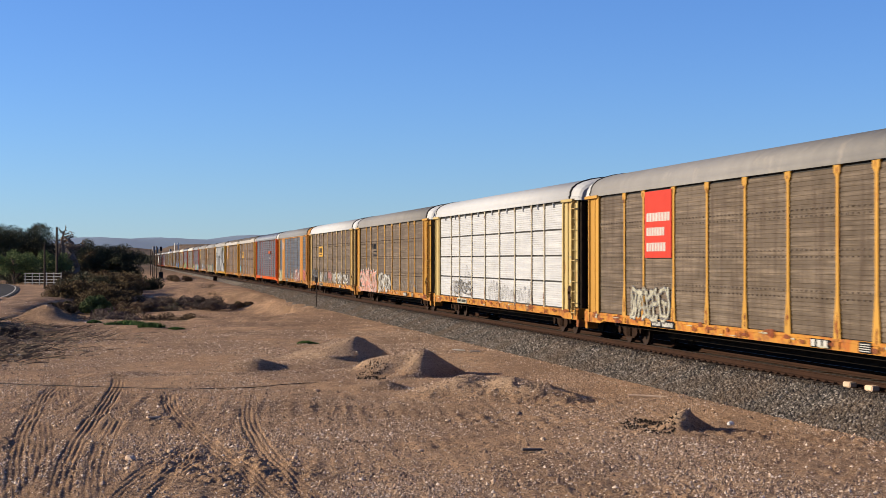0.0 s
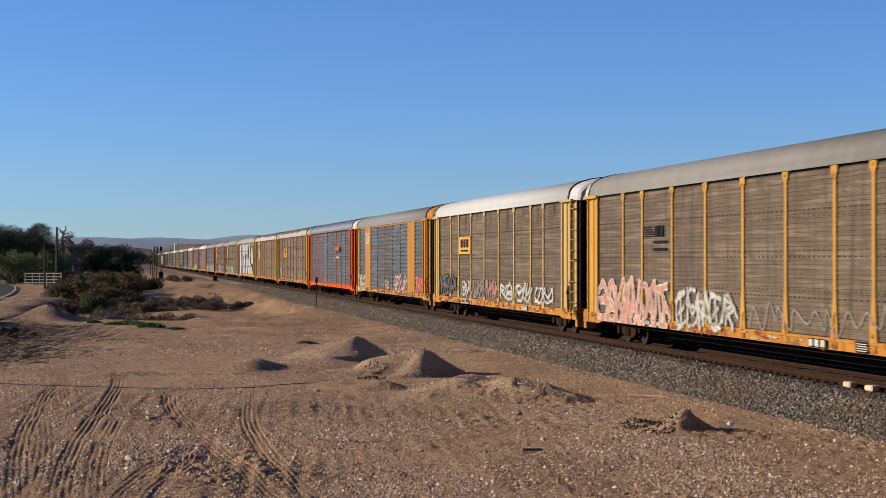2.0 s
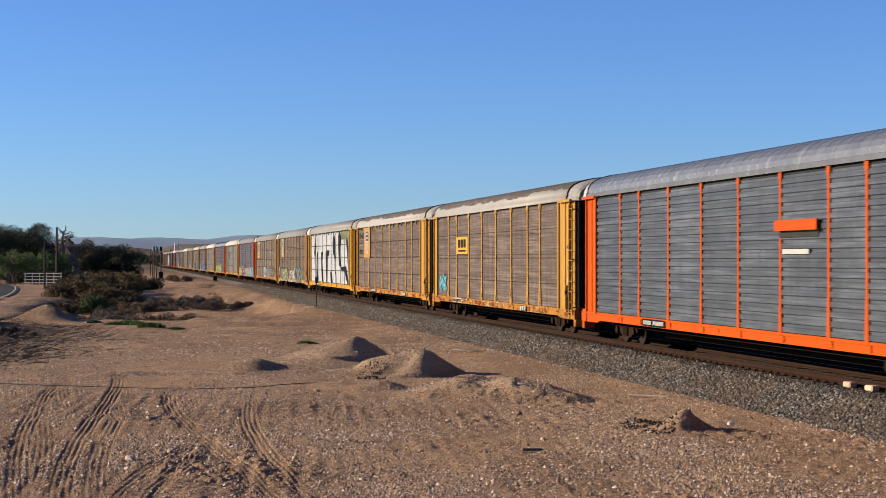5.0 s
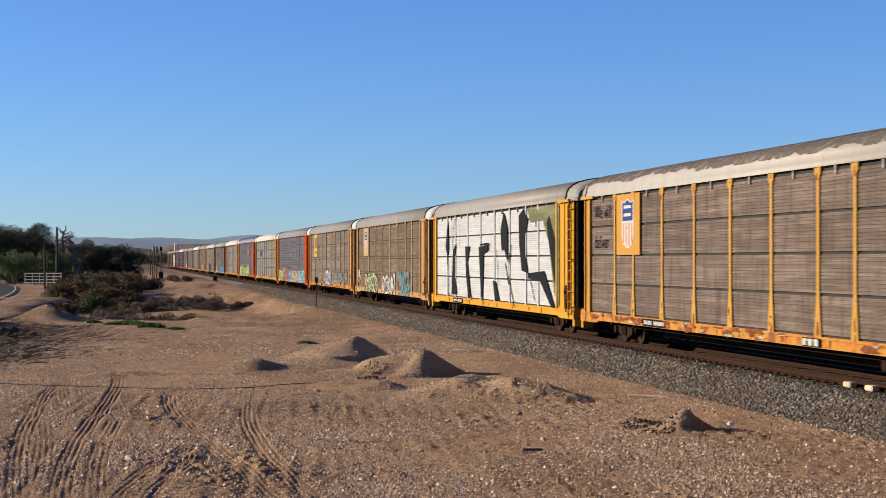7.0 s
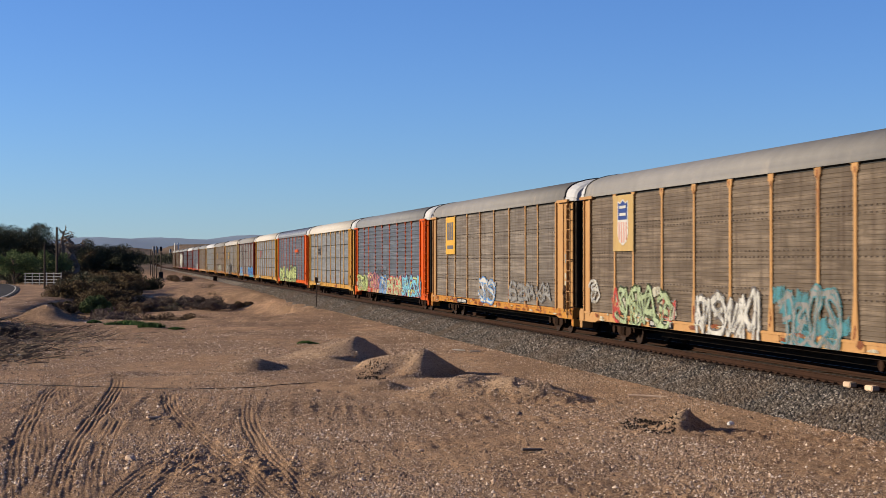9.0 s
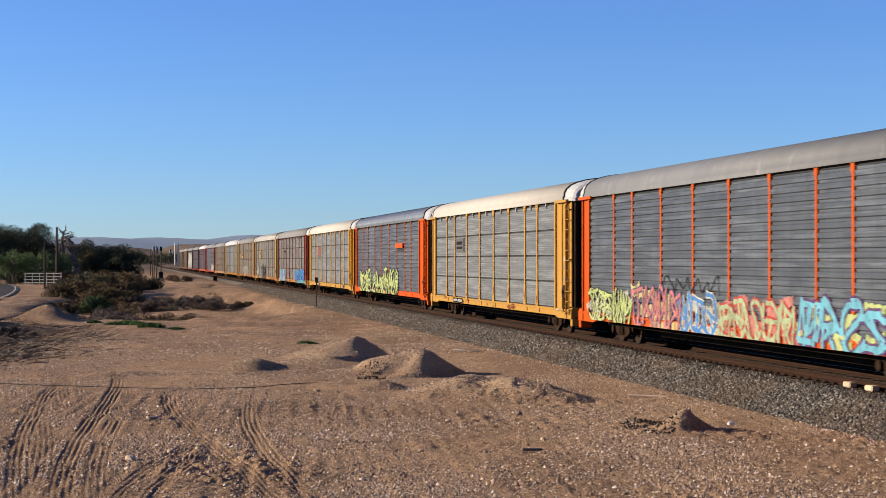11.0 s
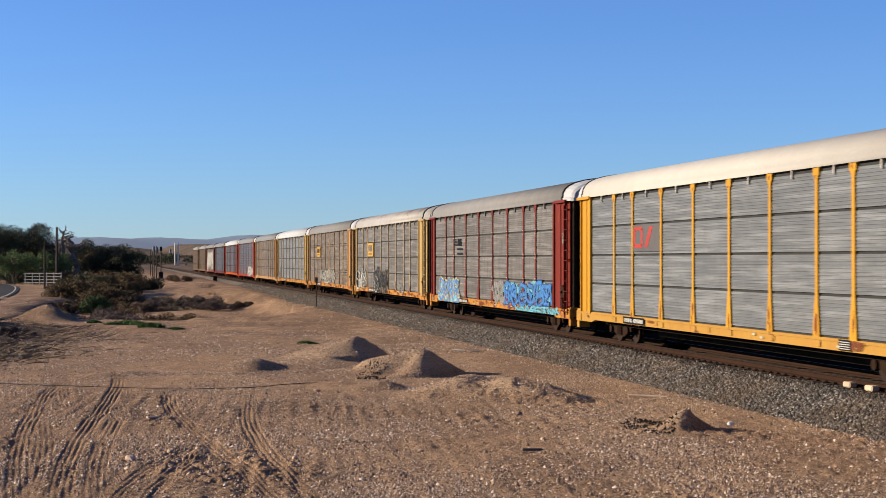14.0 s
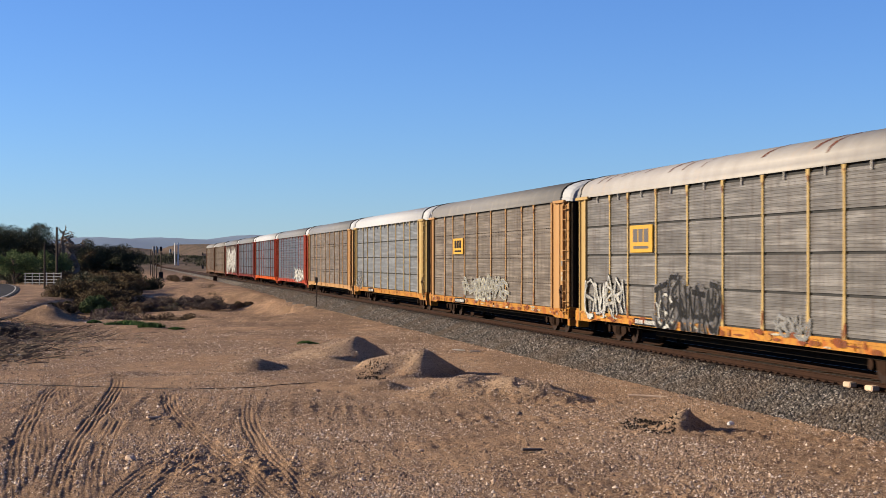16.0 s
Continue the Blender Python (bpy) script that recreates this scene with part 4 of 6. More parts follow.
def outline(bm, ring, out):
    vs = [bm.verts.new((x, out, z)) for x, z in ring]
    wall = [bm.verts.new((x, out + 0.01, z)) for x, z in ring]
    bm.faces.new(vs)
    for i in range(len(vs)):
        j = (i + 1) % len(vs)
        bm.faces.new((vs[i], vs[j], wall[j], wall[i]))
    bmesh.ops.recalc_face_normals(bm, faces=bm.faces[:])


def shield_sign(car, u0, u1, z0, z1, ground_paint):
    """A yellow board with a pale shield, blue above, striped pink below."""
    sign = plate(car, "sign_board", u0, u1, z0, z1, ground_paint, -1.575, "yellow board with a blue and pale striped shield")
    m, hw, h = (u0 + u1) / 2, (u1 - u0) * 0.26, z1 - z0
    for name, mat, ring, o in (
            ("shield", SPRAY["white"], [(-1, 0.9), (-0.5, 0.86), (0, 0.93), (0.5, 0.86), (1, 0.9), (1, 0.3), (0.7, 0.17), (0, 0.1), (-0.7, 0.17), (-1, 0.3)], -1.582),
            ("shield_field", SPRAY["navy"], [(-0.85, 0.87), (-0.5, 0.84), (0, 0.9), (0.5, 0.84), (0.85, 0.87), (0.85, 0.56), (-0.85, 0.56)], -1.588)):
        bm = bmesh.new()
        outline(bm, [(m + x * hw, z0 + h * z) for x, z in ring], o)
        part(name, bm, mat, sign)
    for i in range(4):
        x = m + (i - 1.5) * hw * 0.45
        part("shield_stripe", boxes((x - hw * 0.09, x + hw * 0.09, -1.588, -1.58, z0 + h * (0.2 if i in (0, 3) else 0.15), z0 + h * 0.52)), SPRAY["pink"], sign)
    bars(sign, [(m - hw * 0.6, m + hw * 0.6, z0 + h * 0.76, z0 + h * 0.81), (m - hw * 0.6, m + hw * 0.6, z0 + h * 0.63, z0 + h * 0.68)], SPRAY["white"], -1.589)


def box_sign(car, u0, u1, z0, z1, dark="black", paint_="signyellow"):
    """A yellow square sign with dark block marks and a line below."""
    sign = plate(car, "sign_board", u0, u1, z0, z1, SPRAY[paint_], -1.57, "yellow square with dark block marks")
    w, h = u1 - u0, z1 - z0
    for i in range(3):
        a = u0 + w * (0.15 + 0.245 * i)
        bars(sign, [(a, a + w * 0.20, z0 + h * 0.38, z0 + h * 0.86)], SPRAY[dark], -1.571)
    bars(sign, [(u0 + w * 0.17, u1 - w * 0.17, z0 + h * 0.14, z0 + h * 0.24)], SPRAY[dark], -1.571)


def bar_logo(car, u0, z, colour="black"):
    """Slanted stripes running into a block mark, smaller bars below."""
    bm = bmesh.new()
    for i in range(5):
        box(bm, u0, u0 + 1.0 - i * 0.06, -1.535, -1.53, z + i * 0.07, z + 0.035 + i * 0.07)
    logo = part("emblem", bm, SPRAY[colour], car, "dark striped emblem", m=at_side(0, 0))
    bars(logo, [(u0 + 1.05, u0 + 1.42, z, z + 0.33), (u0 + 1.52, u0 + 1.88, z, z + 0.33), (u0 + 0.9, u0 + 2.2, z - 0.2, z - 0.12), (u0 + 0.9, u0 + 2.2, z - 0.42, z - 0.34)], SPRAY[colour], -1.532)


def loop_logo(car, u0, u1, z0, z1, colour, out=-1.53):
    """An emblem of a round-cornered block and a slanted bar."""
    w, h = u1 - u0, z1 - z0
    bm = bmesh.new()
    for a, b, c, d in ((0.0, 0.10, 0.1, 0.9), (0.38, 0.48, 0.1, 0.9), (0.04, 0.44, 0.0, 0.17), (0.04, 0.44, 0.83, 1.0)):
        box(bm, u0 + w * a, u0 + w * b, out, out + 0.01, z0 + h * c, z0 + h * d)
    outline(bm, [(u0 + w * 0.56, z0 + h * 0.02), (u0 + w * 0.72, z0 + h * 0.02), (u0 + w * 0.98, z1), (u0 + w * 0.82, z1)], out)
    return part("emblem", bm, SPRAY[colour], car, colour + " block emblem", m=at_side(0, 0))


def sill_marks(car, plate_u, sill_dark=True, mark_u=19.6, stencil=True, seed=1):
    """Number plates and stencils along the sill, as plain bars."""
    p = plate(car, "number_plate", plate_u, plate_u + 2.2, 0.70, 0.92, SPRAY["black"] if sill_dark else SPRAY["pale"], -1.562, "small dark number panel on the sill")
    bars(p, lettering_row(4, plate_u + 0.15, plate_u + 0.95, 0.75, 0.87) + lettering_row(6, plate_u + 1.1, plate_u + 2.1, 0.75, 0.87), SPRAY["white"] if sill_dark else SPRAY["black"], -1.563)
    if mark_u:
        p = plate(car, "owner_mark", mark_u, mark_u + 1.1, 0.70, 0.90, SPRAY["black"], -1.5625, "pale block mark on the sill")
        bars(p, lettering_row(3, mark_u + 0.05, mark_u + 1.08, 0.72, 0.88, 0.35), SPRAY["white"], -1.564)
    if stencil:
        p = plate(car, "stencil_panel", 22.1, 22.75, 0.70, 0.94, SPRAY["black"], -1.562)
        bars(p, [(22.16, 22.68, 0.73 + i * 0.05, 0.75 + i * 0.05) for i in range(4)], SPRAY["white"], -1.563)
    # small stencils on the end corner
    rng = random.Random(seed)
    for i in range(4):
        z = rng.uniform(1.3, 3.6)
        plate(car, "stencil", LENGTH - 1.1, LENGTH - 1.1 + rng.uniform(0.15, 0.4), z, z + rng.uniform(0.05, 0.2), SPRAY["pale" if i % 2 else "grey"], -1.505)


def hand_brake(car):
    """The wheel and chain box low on the end corner."""
    bm = bmesh.new()
    rod(bm, (LENGTH - 0.95, -1.56, 1.55), (LENGTH - 0.95, -1.53, 1.55), 0.26, 14)
    rod(bm, (LENGTH - 0.95, -1.62, 1.55), (LENGTH - 0.95, -1.50, 1.55), 0.05, 8)
    box(bm, LENGTH - 1.02, LENGTH - 0.88, -1.56, -1.50, 0.85, 1.35)
    part("hand_brake", bm, TRUCK, car, "rusty hand brake wheel", m=at_side(0, 0))


def roof_streaks(car, colour, seed, count=14):
    rng = random.Random(seed)
    bm = bmesh.new()
    for _ in range(count):
        x, w = rng.uniform(-12.5, 12.5), rng.uniform(0.1, 0.3)
        i0 = rng.choice((2, 3, 3, 4))
        drift = rng.uniform(-0.5, -0.1)
        rows = []
        for j in range(i0 + 1, 9):
            y, z = ROOF_HALF[j]
            rows.append([bm.verts.new((x + drift * (j - i0) / 6 + e * w * (0.2 + 0.13 * j), y + 0.006, z + 0.006)) for e in (-0.5, 0.5)])
        for a, b in zip(rows, rows[1:]):
            bm.faces.new((a[0], a[1], b[1], b[0]))
    part("roof_stain", bm, TAG[colour], car, "rust stains running down the roof")


def roof_grime(car, colour, seed):
    """The upper half of the roof is grimed, with a ragged lower edge."""
    rng = random.Random(seed)
    bm = bmesh.new()
    rows, v = [], 3.9
    for i in range(120):
        x = -12.9 + i * 25.8 / 119
        v = min(4.6, max(3.2, v + rng.uniform(-0.5, 0.5)))
        row = []
        for k in range(6):
            t = v + (8.9 - v) * k / 5
            j = int(t)
            y, z = (ROOF_HALF[j][c] + (ROOF_HALF[j + 1][c] - ROOF_HALF[j][c]) * (t - j) for c in (0, 1))
            row.append(bm.verts.new((x, y + 0.016, z + 0.016)))
        rows.append(row)
    for a, b in zip(rows, rows[1:]):
        for k in range(5):
            bm.faces.new((a[k], b[k], b[k + 1], a[k + 1]))
    bmesh.ops.recalc_face_normals(bm, faces=bm.faces[:])
    part("roof_stain", bm, TAG[colour], car, "brown grime over the upper roof")


def rust_drips(car, seed):
    rng = random.Random(seed)
    bm = bmesh.new()
    for i, w in enumerate(BAYS):
        u = EDGES[i] + w / 2 + rng.uniform(-0.2, 0.2)
        wd, ln = rng.uniform(0.12, 0.26), rng.uniform(0.4, 0.9)
        rows = [[bm.verts.new((u + e * wd * k, -1.531, P1 - ln * t)) for e in (-0.5, 0.5)] for t, k in ((0, 1), (0.4, 0.9), (0.75, 0.5), (1, 0.15))]
        for a, b in zip(rows, rows[1:]):
            bm.faces.new((a[0], a[1], b[1], b[0]))
    part("rust_stain", bm, TAG["rust"], car, "rust stains below the roof edge", m=at_side(0, 0))


def blotch(bm, u, z, w, h, out, rng):
    """A ragged patch lying on the car's side."""
    ring = []
    for k in range(9):
        a = k * math.tau / 9
        r = rng.uniform(0.6, 1.1)
        ring.append(bm.verts.new((u + math.cos(a) * w / 2 * r, out, z + math.sin(a) * h / 2 * r)))
    bm.faces.new(ring)


def sill_stains(car, seed, much=1.0):
    """Rust at the feet of the posts, patches of bare rust and scuffed pale paint along the sill."""
    rng = random.Random(seed)
    foot, rust, pale = bmesh.new(), bmesh.new(), bmesh.new()
    for e in (v - SLIPS[car.name] for v in EDGES[1:-1]):
        for _ in range(3):
            blotch(foot, e + rng.uniform(-0.06, 0.06), P0 + rng.uniform(0.0, 0.45), rng.uniform(0.06, 0.15), rng.uniform(0.1, 0.5), -1.5525 - 0.0005 * _, rng)
        blotch(foot, e + rng.uniform(-0.04, 0.04), P1 - rng.uniform(0.0, 0.2), 0.1, rng.uniform(0.08, 0.3), -1.5525, rng)
    for i in range(int(34 * much)):
        blotch(rust, rng.uniform(1, LENGTH - 1), rng.uniform(0.72, 0.93), rng.uniform(0.15, 0.9), rng.uniform(0.06, 0.22), -1.5575 - 0.0002 * i, rng)
    for i in range(int(12 * much)):
        blotch(pale, rng.uniform(1, LENGTH - 1), rng.uniform(0.72, 0.93), rng.uniform(0.2, 0.8), rng.uniform(0.03, 0.10), -1.566 - 0.0002 * i, rng)
    for bm, colour, label in ((foot, "scab", "rust at the feet of the posts"), (rust, "scab", "rust patches along the sill"), (pale, "pale", "scuffed pale patches on the sill")):
        tagged(part("rust_stain" if colour == "scab" else "scuff", bm, TAG[colour], car, label, m=at_side(0, 0)), kind="stuff")


def wording(car, text, u, z, size, material):
    cu = bpy.data.curves.new("wording", "FONT")
    cu.body, cu.size, cu.extrude = text, size, 0.002
    ob = new("wording", cu)
    me = bpy.data.meshes.new_from_object(ob)
    bpy.data.objects.remove(ob)
    me.transform(pose(0, 0, 0, 90, 0, 0))
    part("wording", me, material, car, "dark painted slogan", m=at_side(0, u, -1.532, z))


def decorate():
    c = TRAIN
    for i in (0, 1, 2, 3, 4, 5, 6, 7, 8, 9, 10, 12, 13, 14, 15, 16, 17, 18):
        sill_marks(c[i], (7.5, 6.3, 6.6, 7.4, 7.9, 7.0, 5.6, 7.2, 5.9, 8.0, 7.0, 7.0, 6.2, 7.0, 5.7, 7.6, 7.0, 7.0, 7.0)[i], i not in (1, 6, 3), 19.5 if i in (0, 2, 3, 6, 7) else 0, i in (0, 2, 4, 14), i)
        hand_brake(c[i])
    # red board with three rows of white marks
    s = plate(c[0], "sign_board", 6.95, 9.47, 2.78, 4.80, SPRAY["signred"], -1.575, "red board with three rows of white marks")
    bars(s, lettering_row(8, 7.15, 9.4, 3.88, 4.14, 0.25) + lettering_row(7, 7.15, 8.9, 3.45, 3.70, 0.25) + lettering_row(7, 7.15, 9.0, 2.98, 3.24, 0.25), SPRAY["white"], -1.576)
    graffiti(c[0], 5.3, 9.2, 0.85, 1.9, 4, "pale", "dim", 11, False)
    scribble(c[1], 5.0, 7.6, 1.1, 1.7, 7, "dim", 3)
    graffiti(c[1], 5.4, 9.4, 1.1, 1.8, 4, "grey", "dim", 12, True, 0.5)
    scribble(c[1], 7.8, 9.5, 1.2, 2.2, 2, "dim", 5, 0.04)
    scribble(c[1], 13.0, 17.0, 0.95, 1.7, 8, "dim", 6)
    scribble(c[1], 17.2, 21.2, 0.9, 1.7, 7, "dim", 7)
    bar_logo(c[2], 6.9, 3.42)
    graffiti(c[2], 1.8, 9.4, 0.6, 2.2, 7, "pink", "white", 13, False, 1.1)
    graffiti(c[2], 9.9, 14.8, 0.75, 1.95, 5, "white", "grey", 14, False, 0.9)
    scribble(c[2], 15.4, 24, 1.1, 1.6, 9, "grey", 15, 0.06, False)
    box_sign(c[3], 6.97, 9.59, 3.0, 3.8)
    graffiti(c[3], 2.0, 6.0, 1.0, 2.0, 3, "dim", "black", 16, False, 1.2)
    for j, (a, b, f, e) in enumerate(((7.4, 9.4, "white", "dim"), (9.9, 12.4, "grey", "dim"), (12.8, 15.1, "rose", "grey"), (15.6, 18.0, "white", "grey"), (18.5, 21.0, "white", "grey"), (21.6, 24.5, "white", "dim"))):
        graffiti(c[3], a, b, 1.0, 1.85, 2, f, e, 20 + j, False, 0.9)
    rust_drips(c[3], 4)
    loop_logo(c[4], 4.85, 6.5, 3.75, 4.45, "white", -1.566)
    graffiti(c[4], 1.4, 4.4, 0.6, 1.7, 3, "pale", "green", 30)
    graffiti(c[4], 5.5, 6.9, 0.95, 1.9, 2, "red", "white", 31)
    graffiti(c[4], 12.9, 14.4, 1.0, 1.55, 2, "pale", "grey", 32)
    graffiti(c[4], 16.2, 20.9, 0.85, 1.9, 5, "white", "red", 33, True, 0.7)
    graffiti(c[4], 23.4, 25.6, 0.95, 1.9, 3, "rose", "red", 34)
    for k in (5, 13):
        plate(c[k], "lock_bar", 17.85, 20.4, 3.42, 3.68, PAINT["orange"], -1.64, "orange hinged cover bar")
        # black plate that paints the bar's shadow on the panels below
        plate(c[k], "lock_recess", 17.95, 20.3, 3.26, 3.38, BLACK, -1.545)
    plate(c[5], "mark", 18.2, 19.8, 2.86, 2.98, SPRAY["white"], -1.57)
    box_sign(c[6], 6.6, 9.2, 3.0, 3.8)
    graffiti(c[6], 2.1, 4.1, 1.15, 2.1, 3, "sky", "cyan", 36, False, 1.0)
    wording(c[7], "We will", 1.75, 4.12, 0.62, SPRAY["black"])
    wording(c[7], "deliver", 1.75, 3.12, 0.62, SPRAY["black"])
    shield_sign(c[7], 4.5, 6.95, 2.88, 4.82, PAINT["yellow"])
    SLIPS["now"] = SLIPS[c[8].name]
    # big white letters with black sides, thin edges and drips
    for k, (pts, w) in enumerate(((((4.35, 3.0), (4.5, 2.0), (4.75, 1.0)), 0.07), (((6.0, 4.7), (5.75, 4.0), (5.6, 3.3)), 0.06), (((5.35, 4.4), (5.5, 3.4), (5.35, 1.6)), 0.05), (((7.4, 4.6), (7.3, 3.4)), 0.04),
                                  (((9.9, 1.1), (10.3, 0.9)), 0.09), (((11.9, 3.4), (13.7, 3.42), (13.7, 3.1)), 0.07), (((12.3, 1.2), (12.8, 0.75)), 0.08), (((15.2, 3.2), (15.5, 2.2), (15.4, 1.4)), 0.06),
                                  (((18.0, 3.4), (17.6, 2.2), (18.2, 1.2), (18.7, 0.8)), 0.08), (((16.9, 2.6), (17.5, 1.7)), 0.10), (((21.0, 4.3), (21.7, 4.7), (22.2, 4.0)), 0.08), (((21.3, 1.9), (22.0, 1.1)), 0.06))):
        bm = bmesh.new()
        stroke(bm, curve([Vector(v) for v in pts]), w, True, 0.002)
        part("graffiti", bm, SPRAY["black"], c[8], m=at_side(0, 0))
    bm = bmesh.new()
    for ring in (((3.9, 3.3), (4.5, 4.75), (4.7, 3.3), (4.4, 2.9)), ((5.4, 1.05), (5.8, 3.2), (6.5, 3.5), (6.1, 2.2), (6.7, 1.1)), ((8.7, 3.35), (9.7, 3.35), (9.2, 2.6), (9.9, 1.1), (9.4, 0.95), (8.9, 2.0)),
                 ((11.7, 3.3), (13.6, 3.4), (13.5, 3.1), (12.7, 3.0), (12.5, 1.1), (12.2, 1.0)), ((16.1, 4.0), (16.7, 4.75), (17.4, 4.0), (17.4, 2.6), (16.8, 3.2), (16.3, 3.1)),
                 ((15.0, 1.0), (14.6, 1.85), (15.1, 1.8), (15.9, 1.0)), ((19.4, 4.5), (20.2, 4.78), (20.9, 4.3), (20.3, 3.4), (20.9, 2.2), (19.9, 2.3), (19.5, 3.3)), ((20.9, 2.2), (23.5, 2.3), (25.1, 0.95), (24.6, 0.95), (22.9, 1.9), (20.9, 2.0)),
                 ((23.9, 4.1), (25.0, 2.0), (25.4, 1.6), (25.5, 3.2), (24.3, 4.4))):
        outline(bm, list(ring), -1.552)
    part("graffiti", bm, SPRAY["black"], c[8], "black sides of huge painted letters", m=at_side(0, 0))
    bm = bmesh.new()
    outline(bm, [(20.8, 4.78), (21.3, 4.2), (23.3, 4.25), (24.2, 3.4), (25.0, 1.5), (25.75, 1.0), (25.75, 4.78)], -1.545)
    part("graffiti_fill", bm, PANEL["olive"], c[8], "bare olive panels beside the letters", m=at_side(0, 0))
    shield_sign(c[9], 4.25, 6.45, 3.0, 4.8, PAINT["straw"])
    graffiti(c[9], 4.6, 10.0, 0.6, 1.95, 4, "green", "olive", 40, True, 1.0, "pale")
    graffiti(c[9], 4.2, 5.0, 0.7, 1.7, 1, "red", "red", 41, False)
    graffiti(c[9], 9.3, 10.4, 0.9, 1.6, 1, "red", "grey", 42, False)
    graffiti(c[9], 12.2, 16.9, 0.5, 1.9, 4, "white", "dim", 43, False, 1.1)
    graffiti(c[9], 18.2, 21.9, 0.5, 2.05, 4, "grey", "cyan", 44, False, 1.1, "cyan")
    graffiti(c[9], 1.5, 2.5, 1.3, 2.05, 1, "white", "white", 45, False, 0.7)
    box_sign(c[10], 4.2, 6.45, 3.0, 4.8, "dim")
    graffiti(c[10], 11.9, 15.2, 0.8, 1.95, 2, "white", "blue", 46, True, 0.9, "grey")
    graffiti(c[10], 17.8, 22.2, 1.05, 1.85, 3, "grey", "dim", 47, True, 1.2)
    graffiti(c[10], 22.6, 24.7, 1.1, 1.8, 2, "grey", "dim", 48)
    graffiti(c[11], 1.5, 6.3, 0.55, 1.8, 5, "lime", "olive", 50, True, 0.95, "pale")
    graffiti(c[11], 6.5, 10.9, 0.5, 2.0, 4, "rose", "purple", 51, True, 0.95, "yellow")
    graffiti(c[11], 10.9, 14.1, 0.55, 1.85, 3, "blue", "white", 52, True, 0.95, "pale")
    graffiti(c[11], 14.1, 19.5, 0.55, 1.75, 5, "green", "red", 53, True, 1.1, "rose")
    graffiti(c[11], 19.6, 25.6, 0.55, 1.8, 5, "sky", "purple", 54, True, 1.1, "lime")
    scribble(c[11], 9.5, 14.4, 1.8, 2.2, 6, "black", 55, 0.06)
    e = plate(c[12], "emblem", 6.5, 8.6, 3.1, 3.75, SPRAY["dim"], -1.531, "dark bracketed emblem")
    bars(e, [(6.9, 8.2, 3.25, 3.36), (6.9, 8.2, 3.45, 3.6), (6.6, 6.7, 3.15, 3.7), (8.4, 8.5, 3.15, 3.7)], SPRAY["black"], -1.533)
    graffiti(c[13], 2.7, 7.6, 0.55, 2.1, 4, "lime", "black", 60, True, 1.3, "black")
    graffiti(c[13], 8.4, 12.7, 0.5, 1.9, 4, "lime", "black", 61, True, 1.3, "black")
    graffiti(c[13], 12.8, 18.2, 0.5, 2.3, 5, "lime", "black", 62, True, 1.3, "black")
    plate(c[14], "emblem_ground", 6.45, 9.3, 2.98, 3.82, SPRAY["dim"], -1.528)
    loop_logo(c[14], 6.7, 8.7, 3.1, 3.75, "red", -1.533)
    bar_logo(c[15], 6.3, 3.4)
    graffiti(c[15], 2.6, 8.0, 0.6, 1.85, 4, "blue", "yellow", 70, True, 1.0, "sky")
    graffiti(c[15], 15.2, 17.4, 0.98, 1.75, 2, "grey", "grey", 71, True, 1.6)
    graffiti(c[15], 17.1, 25.2, 0.9, 1.85, 6, "blue", "navy", 72, True, 1.3, "sky")
    for p in EDGES[1:-1]:
        for r in (1, 2, 3):
            for dz in (-0.09, 0.06):
                plate(c[15], "bolt_plate", p - 0.39, p - 0.25, P0 + r * ROWH + dz - 0.02, P0 + r * ROWH + dz + 0.02, SPRAY["pale"], -1.552)
    scribble(c[15], 17.3, 25.4, 0.75, 1.4, 9, "navy", 73, 0.06)
    graffiti(c[15], 19.5, 26.0, 0.55, 0.95, 6, "sky", "cyan", 74, True, 1.5, "sky")
    box_sign(c[16], 6.6, 8.85, 2.95, 3.8, "dim", "signyellow")
    graffiti(c[16], 1.4, 5.9, 0.75, 2.1, 4, "white", "black", 80, True, 0.8)
    graffiti(c[16], 9.1, 14.7, 0.55, 2.2, 5, "black", "dim", 81, True, 1.3, "dim")
    graffiti(c[16], 9.3, 10.7, 0.7, 1.8, 1, "white", "black", 82, True, 0.7)
    graffiti(c[16], 18.6, 20.7, 0.85, 1.45, 2, "grey", "grey", 83, True, 0.8)
    for k, much in ((0, 1.0), (1, 0.7), (2, 1.0), (3, 1.2), (4, 1.0), (6, 1.2), (7, 1.2), (9, 0.8), (10, 1.0), (15, 0.8), (16, 1.2), (17, 1.0), (12, 0.3), (14, 0.3)):
        sill_stains(c[k], 300 + k, much)
    roof_streaks(c[16], "rust", 8)
    roof_grime(c[7], "grimebrown", 9)
    roof_grime(c[6], "grimebrown", 10)
    box_sign(c[17], 6.6, 8.9, 3.0, 3.75)
    graffiti(c[17], 9.0, 18.2, 1.0, 2.0, 6, "grey", "pale", 84, True, 0.8)
    graffiti(c[17], 11.5, 15.0, 0.9, 1.95, 3, "pale", "grey", 85)
    scribble(c[18], 2.0, 5.0, 0.9, 1.8, 4, "black", 86)
    graffiti(c[18], 1.6, 4.0, 0.9, 1.6, 2, "grey", "dim", 87)
    graffiti(c[20], 17.0, 25.0, 0.75, 2.0, 4, "white", "grey", 88, True, 1.3)
    graffiti(c[23], 4.0, 23.0, 0.9, 4.4, 5, "white", "grey", 89, True, 1.2)
